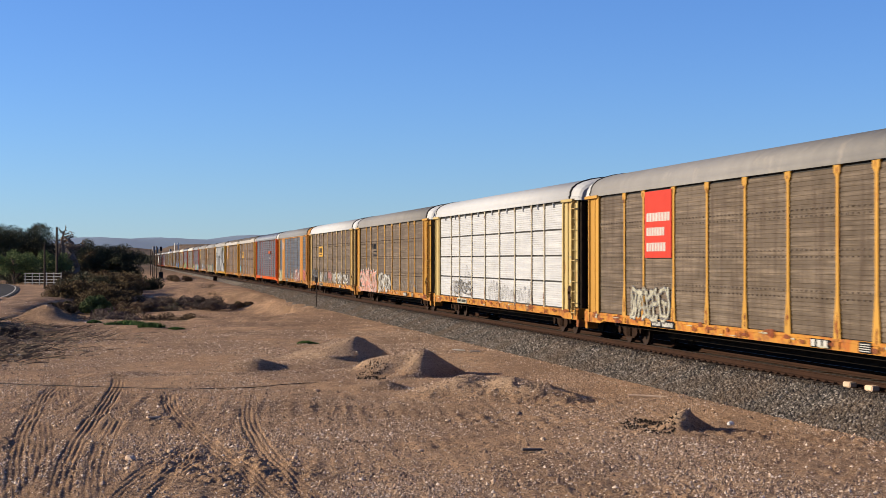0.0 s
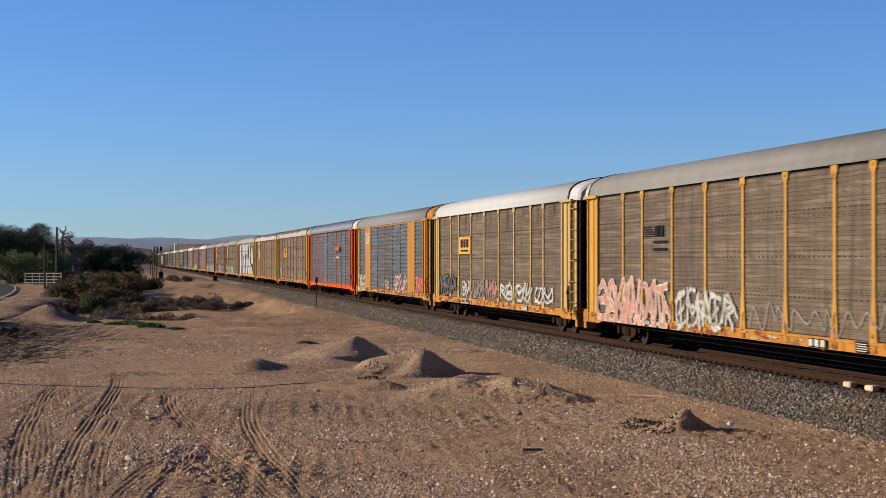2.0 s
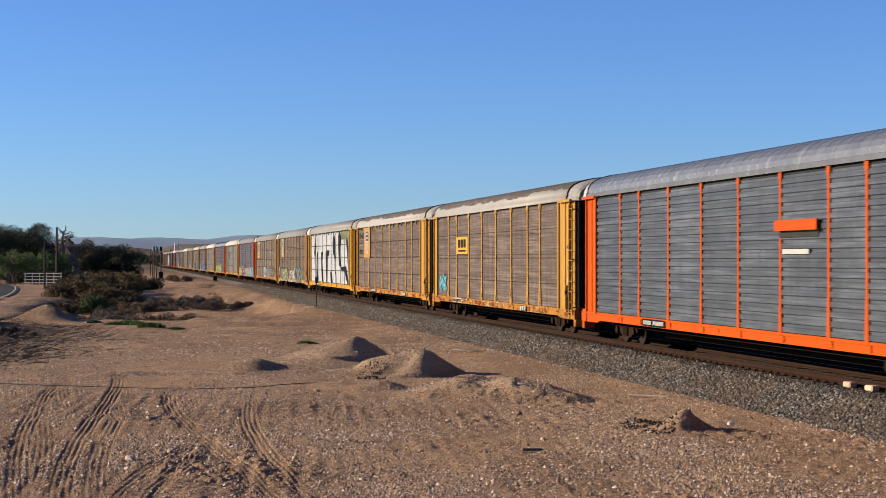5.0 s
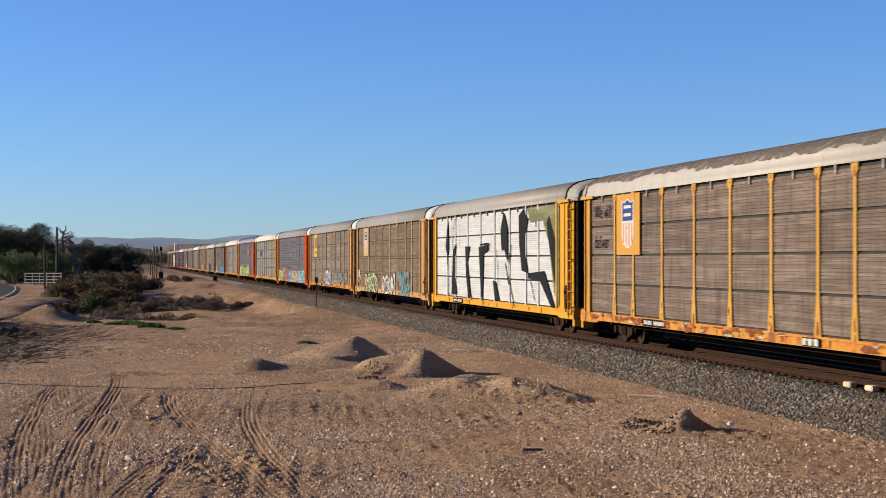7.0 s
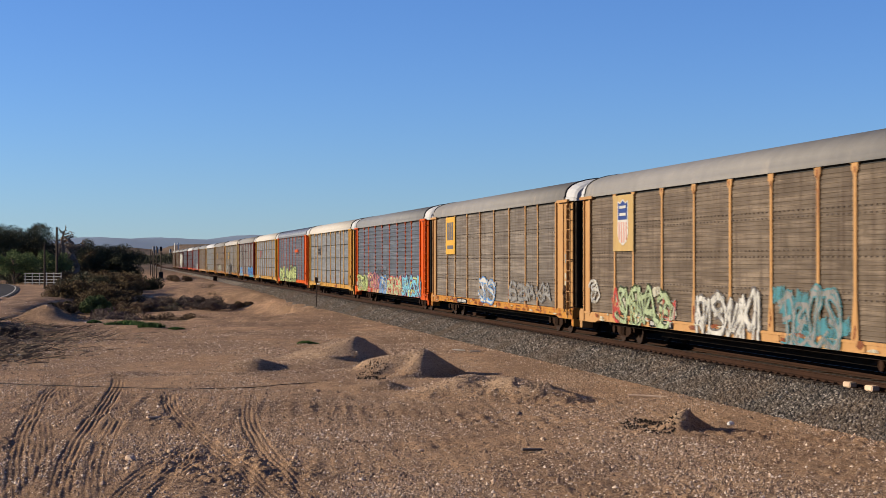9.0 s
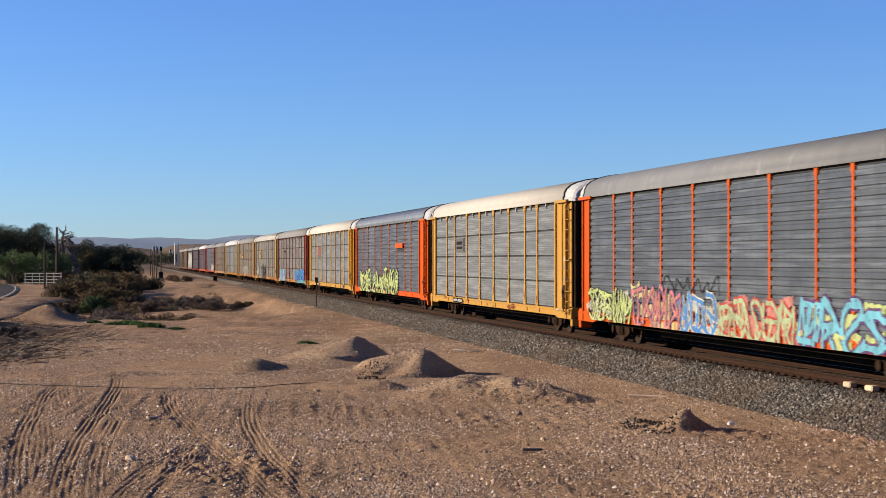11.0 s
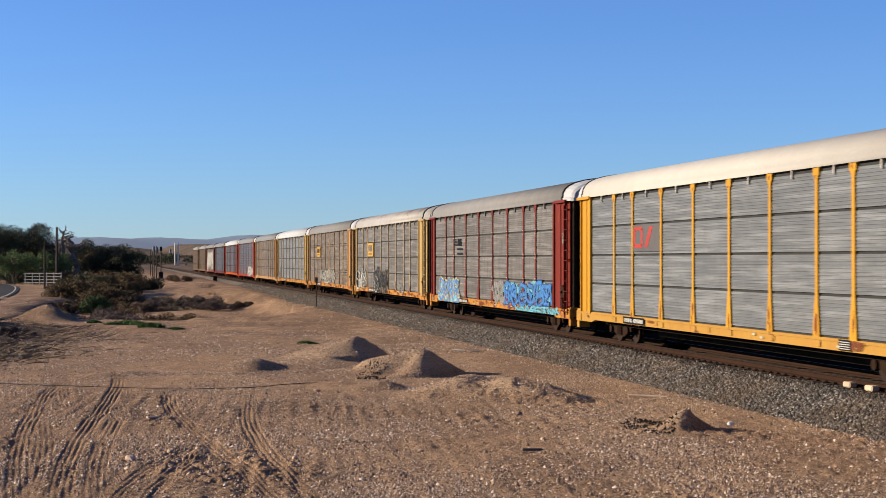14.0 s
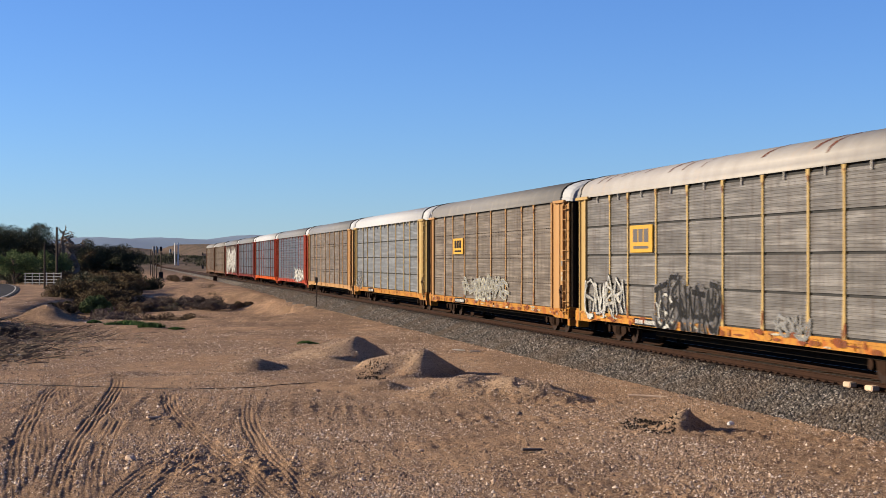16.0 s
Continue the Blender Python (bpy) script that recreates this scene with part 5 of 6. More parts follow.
# ---------------------------------------------------------------- land, plants, roadside
LEAF = {n: surface(n + "_foliage", c, tuple(v * 1.6 for v in c), 0.8, 0.0, 0.8, 5.0, (1, 1, 1), 0.0, vary=0.2) for n, c in dict(
    dark=(0.026, 0.027, 0.011), green=(0.062, 0.088, 0.026), olive=(0.056, 0.036, 0.013), straw=(0.115, 0.076, 0.042), grass=(0.034, 0.072, 0.014), grey=(0.080, 0.058, 0.047)).items()}
BARK = surface("rough_bark", (0.065, 0.048, 0.036), (0.105, 0.080, 0.060), 0.9, 0.0, 2, 25, (1, 1, 0.3), 0.6, 0.03)
DEADWOOD = surface("bleached_dead_wood", (0.12, 0.085, 0.06), (0.17, 0.13, 0.10), 0.9, 0.0, 2, 25, (1, 1, 0.3), 0.4, 0.02)
POLE = surface("weathered_pole_timber", (0.032, 0.023, 0.018), (0.05, 0.036, 0.028), 0.9, 0.0, 2, 30, (1, 1, 0.1), 0.3, 0.01)
FARWALL = surface("far_grey_cladding", (0.14, 0.15, 0.165), (0.17, 0.17, 0.18), 0.8)
WHITE = surface("white_painted_steel", (0.56, 0.55, 0.52), (0.48, 0.47, 0.44), 0.55)
ASPHALT = surface("worn_asphalt", (0.035, 0.034, 0.034), (0.048, 0.046, 0.045), 0.95, 0.0, 0.4, 30, gloss=0.05)
LINE = surface("white_road_paint", (0.36, 0.35, 0.32), (0.29, 0.28, 0.26), 0.8)
STONE = surface("pale_field_stone", (0.47, 0.36, 0.27), (0.36, 0.25, 0.17), 0.9, 0.0, 1.2, 30, vary=0.2)
DARKSTONE = surface("dark_field_stone", (0.09, 0.07, 0.058), (0.14, 0.11, 0.09), 0.9, 0.0, 1.2, 30)


def leaves(name, centres, radii, count, size, material, parent, seed, flat=1.0):
    """Many small leaf blades in clumps about the centres; none in the gaps between."""
    rng = np.random.RandomState(seed)
    centres, radii = np.array(centres, float), np.array(radii, float)
    which = rng.choice(len(centres), count, p=radii ** 2 / (radii ** 2).sum())
    d = rng.randn(count, 3)
    d /= np.linalg.norm(d, axis=1)[:, None]
    p = centres[which] + d * (radii[which] * rng.uniform(0.35, 1.08, count) ** 0.6)[:, None] * np.array([1, 1, flat])
    a = rng.randn(count, 3)
    a /= np.linalg.norm(a, axis=1)[:, None]
    b = np.cross(a, rng.randn(count, 3))
    b /= np.linalg.norm(b, axis=1)[:, None]
    s = size * rng.uniform(0.6, 1.4, count)[:, None]
    q = np.stack([p - a * s, p - b * s * 0.45, p + a * s, p + b * s * 0.45], 1).reshape(-1, 3)
    return part(name, sheet_of(name, q, np.arange(count * 4).reshape(-1, 4)), material, parent)


def limb(bm, a, b, r0, r1, rng, bends=4, crook=0.12):
    """A crooked tapering limb; gives back its points."""
    a, b = Vector(a), Vector(b)
    ln = (b - a).length
    pts = [a.lerp(b, i / bends) + (Vector((rng.uniform(-1, 1), rng.uniform(-1, 1), rng.uniform(-0.5, 0.5))) * ln * crook if 0 < i < bends else Vector()) for i in range(bends + 1)]
    for i in range(bends):
        rod(bm, pts[i], pts[i + 1], r0 + (r1 - r0) * i / bends, 7, r0 + (r1 - r0) * (i + 1) / bends)
    return pts


def tree(x, y, h, w, foliage, seed, label, count=15000, size=0.115, low=0.2):
    rng = random.Random(seed)
    t = thing("tree", pose(x, y, hz(x, y) - 0.1), label, "tree")
    bm = bmesh.new()
    top = limb(bm, (0, 0, 0), (rng.uniform(-0.5, 0.5), rng.uniform(-0.5, 0.5), h * 0.7), h * 0.035, h * 0.012, rng)
    cs, rs = [], []
    n = 16 + int(w * 2)
    for i in range(n):
        a = i * 2.4 + rng.uniform(-0.4, 0.4)
        k = math.sqrt((i + 0.6) / n)
        rad = k * w / 2 * rng.uniform(0.72, 1.05)
        zz = h * (low + (1 - low) * (0.25 + 0.62 * rng.random()) * math.sqrt(max(0.1, 1 - 0.6 * k * k)))
        c = Vector((math.cos(a) * rad, math.sin(a) * rad, zz))
        cs.append(c)
        rs.append(min(w, h) * rng.uniform(0.13, 0.22))
        limb(bm, top[rng.randrange(1, 4)], c, h * 0.012, h * 0.004, rng, 3)
    part("trunk", bm, BARK, t)
    leaves("crown", cs, rs, count, size, LEAF[foliage], t, seed, 0.8)
    return t


def dead_tree(x, y, h, seed, lean, label):
    rng = random.Random(seed)
    t = thing("dead_tree", pose(x, y, hz(x, y) - 0.1), label, "dead tree")
    bm = bmesh.new()
    top = limb(bm, (0, 0, 0), (lean, 0, h * 0.75), 0.5, 0.26, rng, 5, 0.08)
    part("trunk", bm, DEADWOOD, t)
    for i in range(7):
        bm = bmesh.new()
        s = top[rng.randrange(2, 6)]
        e = s + Vector((rng.uniform(-1.6, 2.0), rng.uniform(-1, 1), rng.uniform(0.5, h * 0.28)))
        p = limb(bm, s, e, 0.24, 0.10, rng, 4, 0.15)
        for _ in range(5):
            q = p[rng.randrange(1, 5)]
            r = limb(bm, q, q + Vector((rng.uniform(-1.0, 1.2), rng.uniform(-0.6, 0.6), rng.uniform(-0.2, 0.9))), 0.09, 0.045, rng, 3, 0.15)
            for _ in range(3):
                v = r[rng.randrange(1, 4)]
                limb(bm, v, v + Vector((rng.uniform(-0.6, 0.7), rng.uniform(-0.3, 0.3), rng.uniform(-0.3, 0.5))), 0.05, 0.025, rng, 2, 0.1)
        part("branch", bm, DEADWOOD, t)


def shrub(x, y, h, w, foliage, seed, label, count=1500, size=0.12, name="shrub"):
    rng = random.Random(seed)
    t = thing(name, pose(x, y, hz(x, y) - 0.05), label, "shrub")
    bm = bmesh.new()
    cs, rs = [], []
    for i in range(9 + int(w * 1.5)):
        a, k = rng.uniform(0, math.tau), math.sqrt(rng.random())
        c = Vector((math.cos(a) * k * w / 2, math.sin(a) * k * w / 2, h * rng.uniform(0.25, 0.85) * (1 - 0.4 * k)))
        cs.append(c)
        rs.append(min(h * 0.36, w * 0.22) * rng.uniform(0.7, 1.3))
        limb(bm, (c.x * 0.2, c.y * 0.2, 0), c, 0.03, 0.012, rng, 3)
    part("stem", bm, BARK, t)
    leaves("foliage", cs, rs, count, size, LEAF[foliage], t, seed, 0.75)


def grass_patch(x, y, wx, wy, h, foliage, seed, label, count=1300):
    """Upright blades over an uneven patch."""
    rng = np.random.RandomState(seed)
    a, k = rng.uniform(0, math.tau, count), np.sqrt(rng.random_sample(count))
    k = k * (0.75 + 0.25 * np.sin(a * 3 + seed))
    px, py = x + np.cos(a) * k * wx / 2, y + np.sin(a) * k * wy / 2
    pz = height(px, py) - 0.02
    b = rng.uniform(0, math.tau, count)
    hh, ww = h * rng.uniform(0.4, 1.1, count) * (1.1 - 0.6 * k), 0.03 + 0.02 * rng.random_sample(count)
    dx, dy = np.cos(b) * ww, np.sin(b) * ww
    lx, ly = rng.randn(count) * 0.25 * h, rng.randn(count) * 0.25 * h
    v = np.stack([np.stack([px - dx, py - dy, pz], -1), np.stack([px + dx, py + dy, pz], -1), np.stack([px + lx, py + ly, pz + hh], -1)], 1).reshape(-1, 3)
    me = sheet_of("grass", v, np.arange(count * 3).reshape(-1, 3))
    me.materials.append(LEAF[foliage])
    tagged(new("grass", me), label, "grass", kind="stuff")


def utility_pole(x, y, h, r, label, arm=False, name="utility_pole"):
    t = thing(name, pose(x, y, hz(x, y) - 0.2), label, "pole", "poles beside the line")
    bm = bmesh.new()
    rod(bm, (0, 0, 0), (0, 0, h + 0.2), r, 8, r * 0.75)
    part("shaft", bm, POLE, t)
    if arm:
        part("crossarm", boxes((-0.7, 0.7, -0.06, 0.06, h - 0.5, h - 0.36), bevel=0.01), POLE, t)
    return t


def signal(x, y, z, h, label, r=0.09):
    t = thing("railway_signal", pose(x, y, z), label, "railway signal")
    bm = bmesh.new()
    rod(bm, (0, 0, 0), (0, 0, h), r, 8)
    part("mast", bm, POLE, t)
    bm = boxes((-0.2, 0.2, -0.1, 0.1, h - 0.1, h + 0.65), bevel=0.06)
    head = part("signal_head", bm, BLACK, t, "black signal head")
    for i in range(2):
        bm = bmesh.new()
        rod(bm, (0, -0.1, h + 0.12 + i * 0.3), (0, -0.25, h + 0.12 + i * 0.3), 0.09, 10)
        part("lamp_hood", bm, BLACK, head)
    part("case", boxes((-0.35, 0.35, -0.25, 0.25, 0, 1.1), bevel=0.02), BLACK, t)


def ribbon(name, pts, offs, z, material, label, category):
    """A strip along the plan points between two offsets, laid on the land."""
    p = curve(pts, 12)
    co, k = [], len(p)
    for i, v in enumerate(p):
        d = (p[min(i + 1, k - 1)] - p[max(i - 1, 0)]).normalized()
        n = Vector((-d.y, d.x))
        for j in range(7):
            q = v + n * (offs[0] + (offs[1] - offs[0]) * j / 6)
            co.append((q.x, q.y, z))
    co = np.array(co)
    co[:, 2] += height(co[:, 0], co[:, 1])
    f = [(i * 7 + j, i * 7 + j + 1, i * 7 + j + 8, i * 7 + j + 7) for i in range(k - 1) for j in range(6)]
    me = sheet_of(name, co, np.array(f))
    me.materials.append(material)
    return me


def build_land():
    # far hills, a plain backdrop over four kilometres away, haze painted into their colour
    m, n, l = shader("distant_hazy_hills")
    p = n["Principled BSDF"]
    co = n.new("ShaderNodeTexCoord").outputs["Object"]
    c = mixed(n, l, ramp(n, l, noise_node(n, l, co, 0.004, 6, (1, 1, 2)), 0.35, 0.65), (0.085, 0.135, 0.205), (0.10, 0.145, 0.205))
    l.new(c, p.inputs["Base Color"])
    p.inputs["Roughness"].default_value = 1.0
    bm = bmesh.new()
    rows = []
    for i in range(241):
        a = radians(-60 + i * 0.5)
        rowv = []
        crest = 60 + 11 * math.sin(a * 9 + 0.4) + 7 * math.sin(a * 23 + 1) + 4 * math.sin(a * 61) + 16 * math.exp(-((a + 0.115) / 0.035) ** 2)
        for j in range(7):
            d = 4050 + j * 110
            k = math.sin(j / 6 * math.pi / 2)
            rowv.append(bm.verts.new((math.sin(a) * d, math.cos(a) * d, 10 + crest * k * (1 + 0.06 * math.sin(a * 140 + j)))))
        rows.append(rowv)
    for a, b in zip(rows, rows[1:]):
        for j in range(6):
            bm.faces.new((a[j], b[j], b[j + 1], a[j + 1]))
    for f in bm.faces:
        f.smooth = True
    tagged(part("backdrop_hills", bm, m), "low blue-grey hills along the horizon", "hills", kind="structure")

    # bend of the road
    bend = [(-32.2, 90), (-33.2, 106), (-36.0, 130.6), (-40.1, 154), (-46.5, 184), (-56.8, 224), (-64.7, 246), (-80, 280)]
    road = tagged(new("road"), "dark asphalt road bending away behind a sandy verge", "road", kind="structure")
    part("carriageway", ribbon("carriageway", bend, (0.0, 8.5), 0.06, ASPHALT, "", ""), ASPHALT, road)
    part("edge_line", ribbon("edge_line", bend, (0.3, 0.46), 0.075, LINE, "", ""), LINE, road, "white edge line")

    tree(-68.0, 252, 10.2, 11, "dark", 1, "tall dark green tree behind the road", 26000)
    tree(-64.0, 262, 10.0, 9, "dark", 2, "tall dark green tree with an open crown", 24000)
    tree(-77, 270, 9.5, 10, "dark", 3, "dark green tree at the edge of the grove")
    tree(-72.5, 262, 9.4, 9, "dark", 19, "dark green tree crowding its neighbours", 24000)
    tree(-61.0, 240, 5.2, 7.5, "green", 4, "low light green tree beside the road", 11000, 0.10)
    tree(-57.0, 245, 5.6, 6, "green", 5, "light green tree near the fence", 9000, 0.10)
    tree(-57.8, 275, 7.2, 7, "dark", 6, "dark tree behind dead branches")
    tree(-51.5, 262, 6.6, 8.5, "dark", 7, "round dark green tree beside the wash", 17000, 0.11, 0.08)
    tree(-49.8, 258, 5.2, 6.0, "dark", 8, "round dark green tree with low branches", 13000, 0.11, 0.05)
    tree(-55.0, 268, 5.8, 6.0, "olive", 18, "olive green tree in the grove", 10000, 0.10, 0.1)
    dead_tree(-57.6, 252, 8.2, 31, 0.6, "bare dead tree with pale twisted branches")
    dead_tree(-54.5, 250, 8.0, 37, -0.5, "bare dead tree with crooked forked limbs")
    for i, (x, y, h, w, f) in enumerate((
            (-32.8, 149, 1.3, 5, "olive"), (-29.0, 150, 0.7, 4.0, "straw"), (-26.6, 150, 0.7, 3.4, "straw"), (-30.0, 146, 2.1, 2.4, "green"), (-36.8, 170, 1.7, 4.5, "olive"), (-33.0, 165, 1.8, 5, "olive"),
            (-32.6, 160, 2.3, 4.5, "olive"), (-25.6, 152, 0.6, 3.0, "straw"), (-42.2, 196, 2.1, 6, "olive"), (-37.5, 190, 2.3, 5, "olive"), (-44.5, 215, 2.4, 6, "olive"), (-35.4, 160, 2.0, 5, "olive"),
            (-33.6, 172, 2.4, 5, "olive"), (-33.6, 167, 2.2, 4, "dark"), (-34.8, 180, 2.6, 6, "olive"), (-31.9, 156, 2.4, 5, "olive"), (-30.4, 157, 2.3, 4.0, "olive"), (-38.8, 184, 2.4, 6, "dark"),
            (-64, 246, 2.4, 8, "dark"), (-60, 250, 2.6, 8, "dark"), (-55, 244, 2.4, 6, "olive"), (-33.4, 145, 0.8, 3.6, "straw"), (-31.8, 166, 1.8, 4, "olive"), (-34.5, 176, 1.9, 4, "olive"), (-34.0, 188, 2.2, 5, "dark"))):
        shrub(x, y, h, w, f, 50 + i, {"olive": "dense olive-green desert shrub by the road", "dark": "dark green shrub in the wash", "green": "bright green rounded shrub in the wash", "straw": "dry straw-coloured bush in the wash"}[f], 7500, 0.085)
    for i, (x, y, h, w, f) in enumerate(((-22.5, 154, 1.3, 5, "grey"), (-24.8, 152, 1.3, 5, "grey"), (-28.0, 158, 1.3, 5, "grey"), (-23.8, 159, 1.2, 4.5, "grey"),
                                         (-26.2, 160, 1.1, 4, "straw"), (-20.6, 150, 1.1, 4, "grey"), (-26.6, 150, 1.2, 4, "straw"), (-24.0, 150, 0.8, 2.0, "green"), 
                                         (-35.0, 222, 1.2, 3, "straw"), (-22.6, 166, 0.5, 1.6, "straw"), (-24.9, 178, 0.6, 1.8, "olive"), (-18.2, 153, 0.7, 2.2, "straw"),
                                         (-24.2, 111, 1.3, 3.2, "grey"), (-22.0, 113, 1.5, 3.4, "grey"), (-19.8, 110, 1.1, 3.0, "grey"), (-17.6, 112, 1.1, 2.6, "grey"), (-21.0, 106, 1.1, 2.8, "grey"), (-18.6, 104, 0.9, 2.4, "grey"),
                                         (-23.6, 117, 1.5, 3.4, "grey"), (-20.6, 118, 1.5, 3.4, "straw"), (-17.4, 118, 1.1, 2.6, "straw"), (-25.8, 114, 1.3, 2.6, "straw"), (-22.6, 81.0, 0.55, 2.6, "grey"), (-20.4, 77.4, 0.5, 2.6, "grey"),
                                         (-18.8, 72.5, 0.45, 2.6, "grey"), (-23.4, 85, 0.5, 2.4, "grey"), (-17.4, 65, 0.25, 1.6, "grey"))):
        shrub(x, y, h, w, f, 90 + i, {"grey": "grey dry brush on bare earth", "straw": "straw-coloured dry brush in the wash", "green": "low green shrub on sandy earth", "olive": "olive-green shrub by the poles"}[f], 4500 if w > 2 else 420, 0.065 if w > 2 else 0.03, "brush")
    for i, (x, y, wx, wy, h) in enumerate(((-16.6, 89, 2.6, 2.5, 0.28), (-14.9, 86, 1.5, 1.8, 0.34), (-13.4, 84.5, 0.9, 1.0, 0.15), (-18.9, 91, 0.9, 1.2, 0.2), (-5.7, 70, 1.0, 1.0, 0.18), (-4.6, 69, 0.6, 0.8, 0.15), (-17.6, 100, 2, 2, 0.3), (-28.6, 119, 1.6, 1.6, 0.8))):
        grass_patch(x, y, wx, wy, h, "grass" if i < 7 else "straw", 130 + i, "low tufts of green weeds on bare earth")
    # poles, fence, signals
    utility_pole(-53.8, 234.4, 8.0, 0.19, "dark timber utility pole beside dead trees")
    utility_pole(-47.9, 202.3, 5.4, 0.13, "short weathered timber pole")
    utility_pole(-64.8, 303.4, 4.8, 0.12, "thin weathered pole in the grove")
    for x, y, h, a in ((-58.6, 337, 5.2, 0), (-52.9, 306.5, 4.6, 0), (-46.2, 271.5, 5.4, 0), (-49.8, 290, 4.8, 0)):
        utility_pole(x, y, h, 0.10, "weathered timber pole beside the railway", a)
    signal(-46.6, 278, hz(-46.6, 278), 4.6, "old railway signal mast with a black head")
    x, y = on_track(550, -9).xy
    signal(x, y, hz(x, y), 4.6, "black railway signal beyond the track")
    for dx in (0, 1.5):
        x, y = on_track(795, -8).xy
        x += dx
        t = thing("white_mast", pose(x, y, hz(x, y)), "tall plain white steel mast", "mast", "white masts beyond the track")
        bm = bmesh.new()
        rod(bm, (0, 0, 0), (0, 0, 10.7 - hz(x, y)), 0.30, 10, 0.26)
        part("shaft", bm, WHITE, t)
        part("footing", boxes((-0.45, 0.45, -0.45, 0.45, -0.3, 0.35), bevel=0.03), STONE, t)
    t = thing("fence", pose(0, 0, 0), "pale weathered rail fence under the trees", "fence")
    for i in range(6):
        x, y = -58.6 + i * 1.1, 236 - i * 0.4
        part("fence_post", boxes((x - 0.06, x + 0.06, y - 0.06, y + 0.06, hz(x, y) - 0.2, hz(x, y) + 1.7), bevel=0.01), LINE, t)
    for j in range(4):
        z = hz(-56, 235) + 0.3 + j * 0.42
        bm = bmesh.new()
        rod(bm, (-58.8, 236.1, z), (-53.0, 233.9, z), 0.05, 6)
        part("fence_rail", bm, LINE, t)
    # switch box and thin marker post by the line
    p = on_track(255, 3.4)
    t = thing("relay_box", pose(p.x, p.y, hz(p.x, p.y)), "rust-brown steel relay box beside the track", "relay box")
    part("body", boxes((-0.26, 0.26, -0.26, 0.26, 0.25, 0.85), bevel=0.03), TRUCK, t)
    part("lid", boxes((-0.3, 0.3, -0.3, 0.3, 0.85, 0.91), bevel=0.02), TRUCK, t)
    for sx in (-0.18, 0.18):
        part("leg", boxes((sx - 0.05, sx + 0.05, -0.3, 0.3, -0.2, 0.26)), TRUCK, t)
    p = on_track(127, 3.1)
    t = thing("marker_post", pose(p.x, p.y, hz(p.x, p.y) - 0.1), "thin dark metal marker post beside ballast", "post")
    bm = bmesh.new()
    rod(bm, (0, 0, 0), (0, 0, 2.3), 0.035, 6)
    part("shaft", bm, POLE, t)
    part("blade", boxes((-0.09, 0.09, -0.012, 0.012, 1.9, 2.3)), POLE, t)
    # thin black tube over the earth, standing in for a wire's shadow
    pts = curve([(-14.5, 47.0), (-12.5, 46.5), (-10.5, 45.6), (-8.1, 45.0), (-6.7, 44.3), (-5.5, 45.0), (-4.4, 46.3), (-2.8, 47.1)], 10)
    bm = bmesh.new()
    rings = [[bm.verts.new((p.x, p.y + math.cos(k * math.tau / 6) * 0.011, hz(p.x, p.y) + 0.034 + math.sin(k * math.tau / 6) * 0.011)) for k in range(6)] for p in pts]
    for a, b in zip(rings, rings[1:]):
        for k in range(6):
            bm.faces.new((a[k], a[(k + 1) % 6], b[(k + 1) % 6], b[k]))
    bmesh.ops.recalc_face_normals(bm, faces=bm.faces[:])
    tagged(part("cable", bm, BLACK), "thin black line across the earth, modelled for a wire's shadow", "cable")
    # litter and single rocks
    rng = random.Random(8)
    for x, y, r, mat, lab in ((6.1, 35.7, 0.081, WHITE, "white rounded rock beside an earth heap"), (-5.4, 29.1, 0.099, STONE, "pale flat rock on bare earth"), (1.7, 37.6, 0.074, DARKSTONE, "dark rock on bare earth"), (-4.9, 30.2, 0.062, STONE, "tan rock beside tyre marks"),
                              (-2.6, 29.5, 0.056, STONE, "tan rock on bare earth"), (-0.4, 30.5, 0.050, STONE, "tan rock on bare earth"), (0.1, 36, 0.062, STONE, "tan rock on bare earth"), (-3.3, 44, 0.087, STONE, "tan rock near the thin black line"), (-7.4, 34, 0.050, STONE, "tan rock on bare earth"), (1.9, 32, 0.050, STONE, "tan rock on bare earth")):
        bm = bmesh.new()
        bmesh.ops.create_icosphere(bm, subdivisions=2, radius=r)
        for v in bm.verts:
            v.co = v.co * (1 + 0.35 * noise.noise(v.co * 9 / r * 0.12 + Vector((x, y, 0)))) * 1.0
            v.co.z *= 0.7
        part_ob = part("rock", bm, mat)
        part_ob.matrix_basis = pose(x, y, hz(x, y) + r * 0.3, 0, 0, rng.uniform(0, 360))
        tagged(part_ob, lab, "rock")
    for x, y, ln, a, mat in ((-15.7, 61.8, 0.9, -15, WHITE), (5.2, 42.8, 1.0, -12, STONE), (1.6, 30.4, 0.4, 20, DARKSTONE), (0.6, 64.1, 0.5, -20, LINE), (1.2, 63.4, 0.4, 15, LINE), (-6.2, 36, 0.3, 40, STONE)):
        b = part("scrap_of_wood", boxes((-ln / 2, ln / 2, -0.05, 0.05, 0, 0.045), bevel=0.012), mat)
        b.matrix_basis = pose(x, y, hz(x, y) + 0.005, 0, 2, a)
        tagged(b, "pale splintered scrap of wood on the earth", "wood scrap")
    for q, s in ((1.02, 39.3), (1.0, 38.2)):
        p = on_track(s, q)
        b = part("concrete_lump", boxes((-0.2, 0.2, -0.1, 0.1, 0, 0.13), bevel=0.03), STONE)
        b.matrix_basis = pose(p.x, p.y, -0.19, 0, 0, 100)
        tagged(b, "white painted block beside the rail", "block")
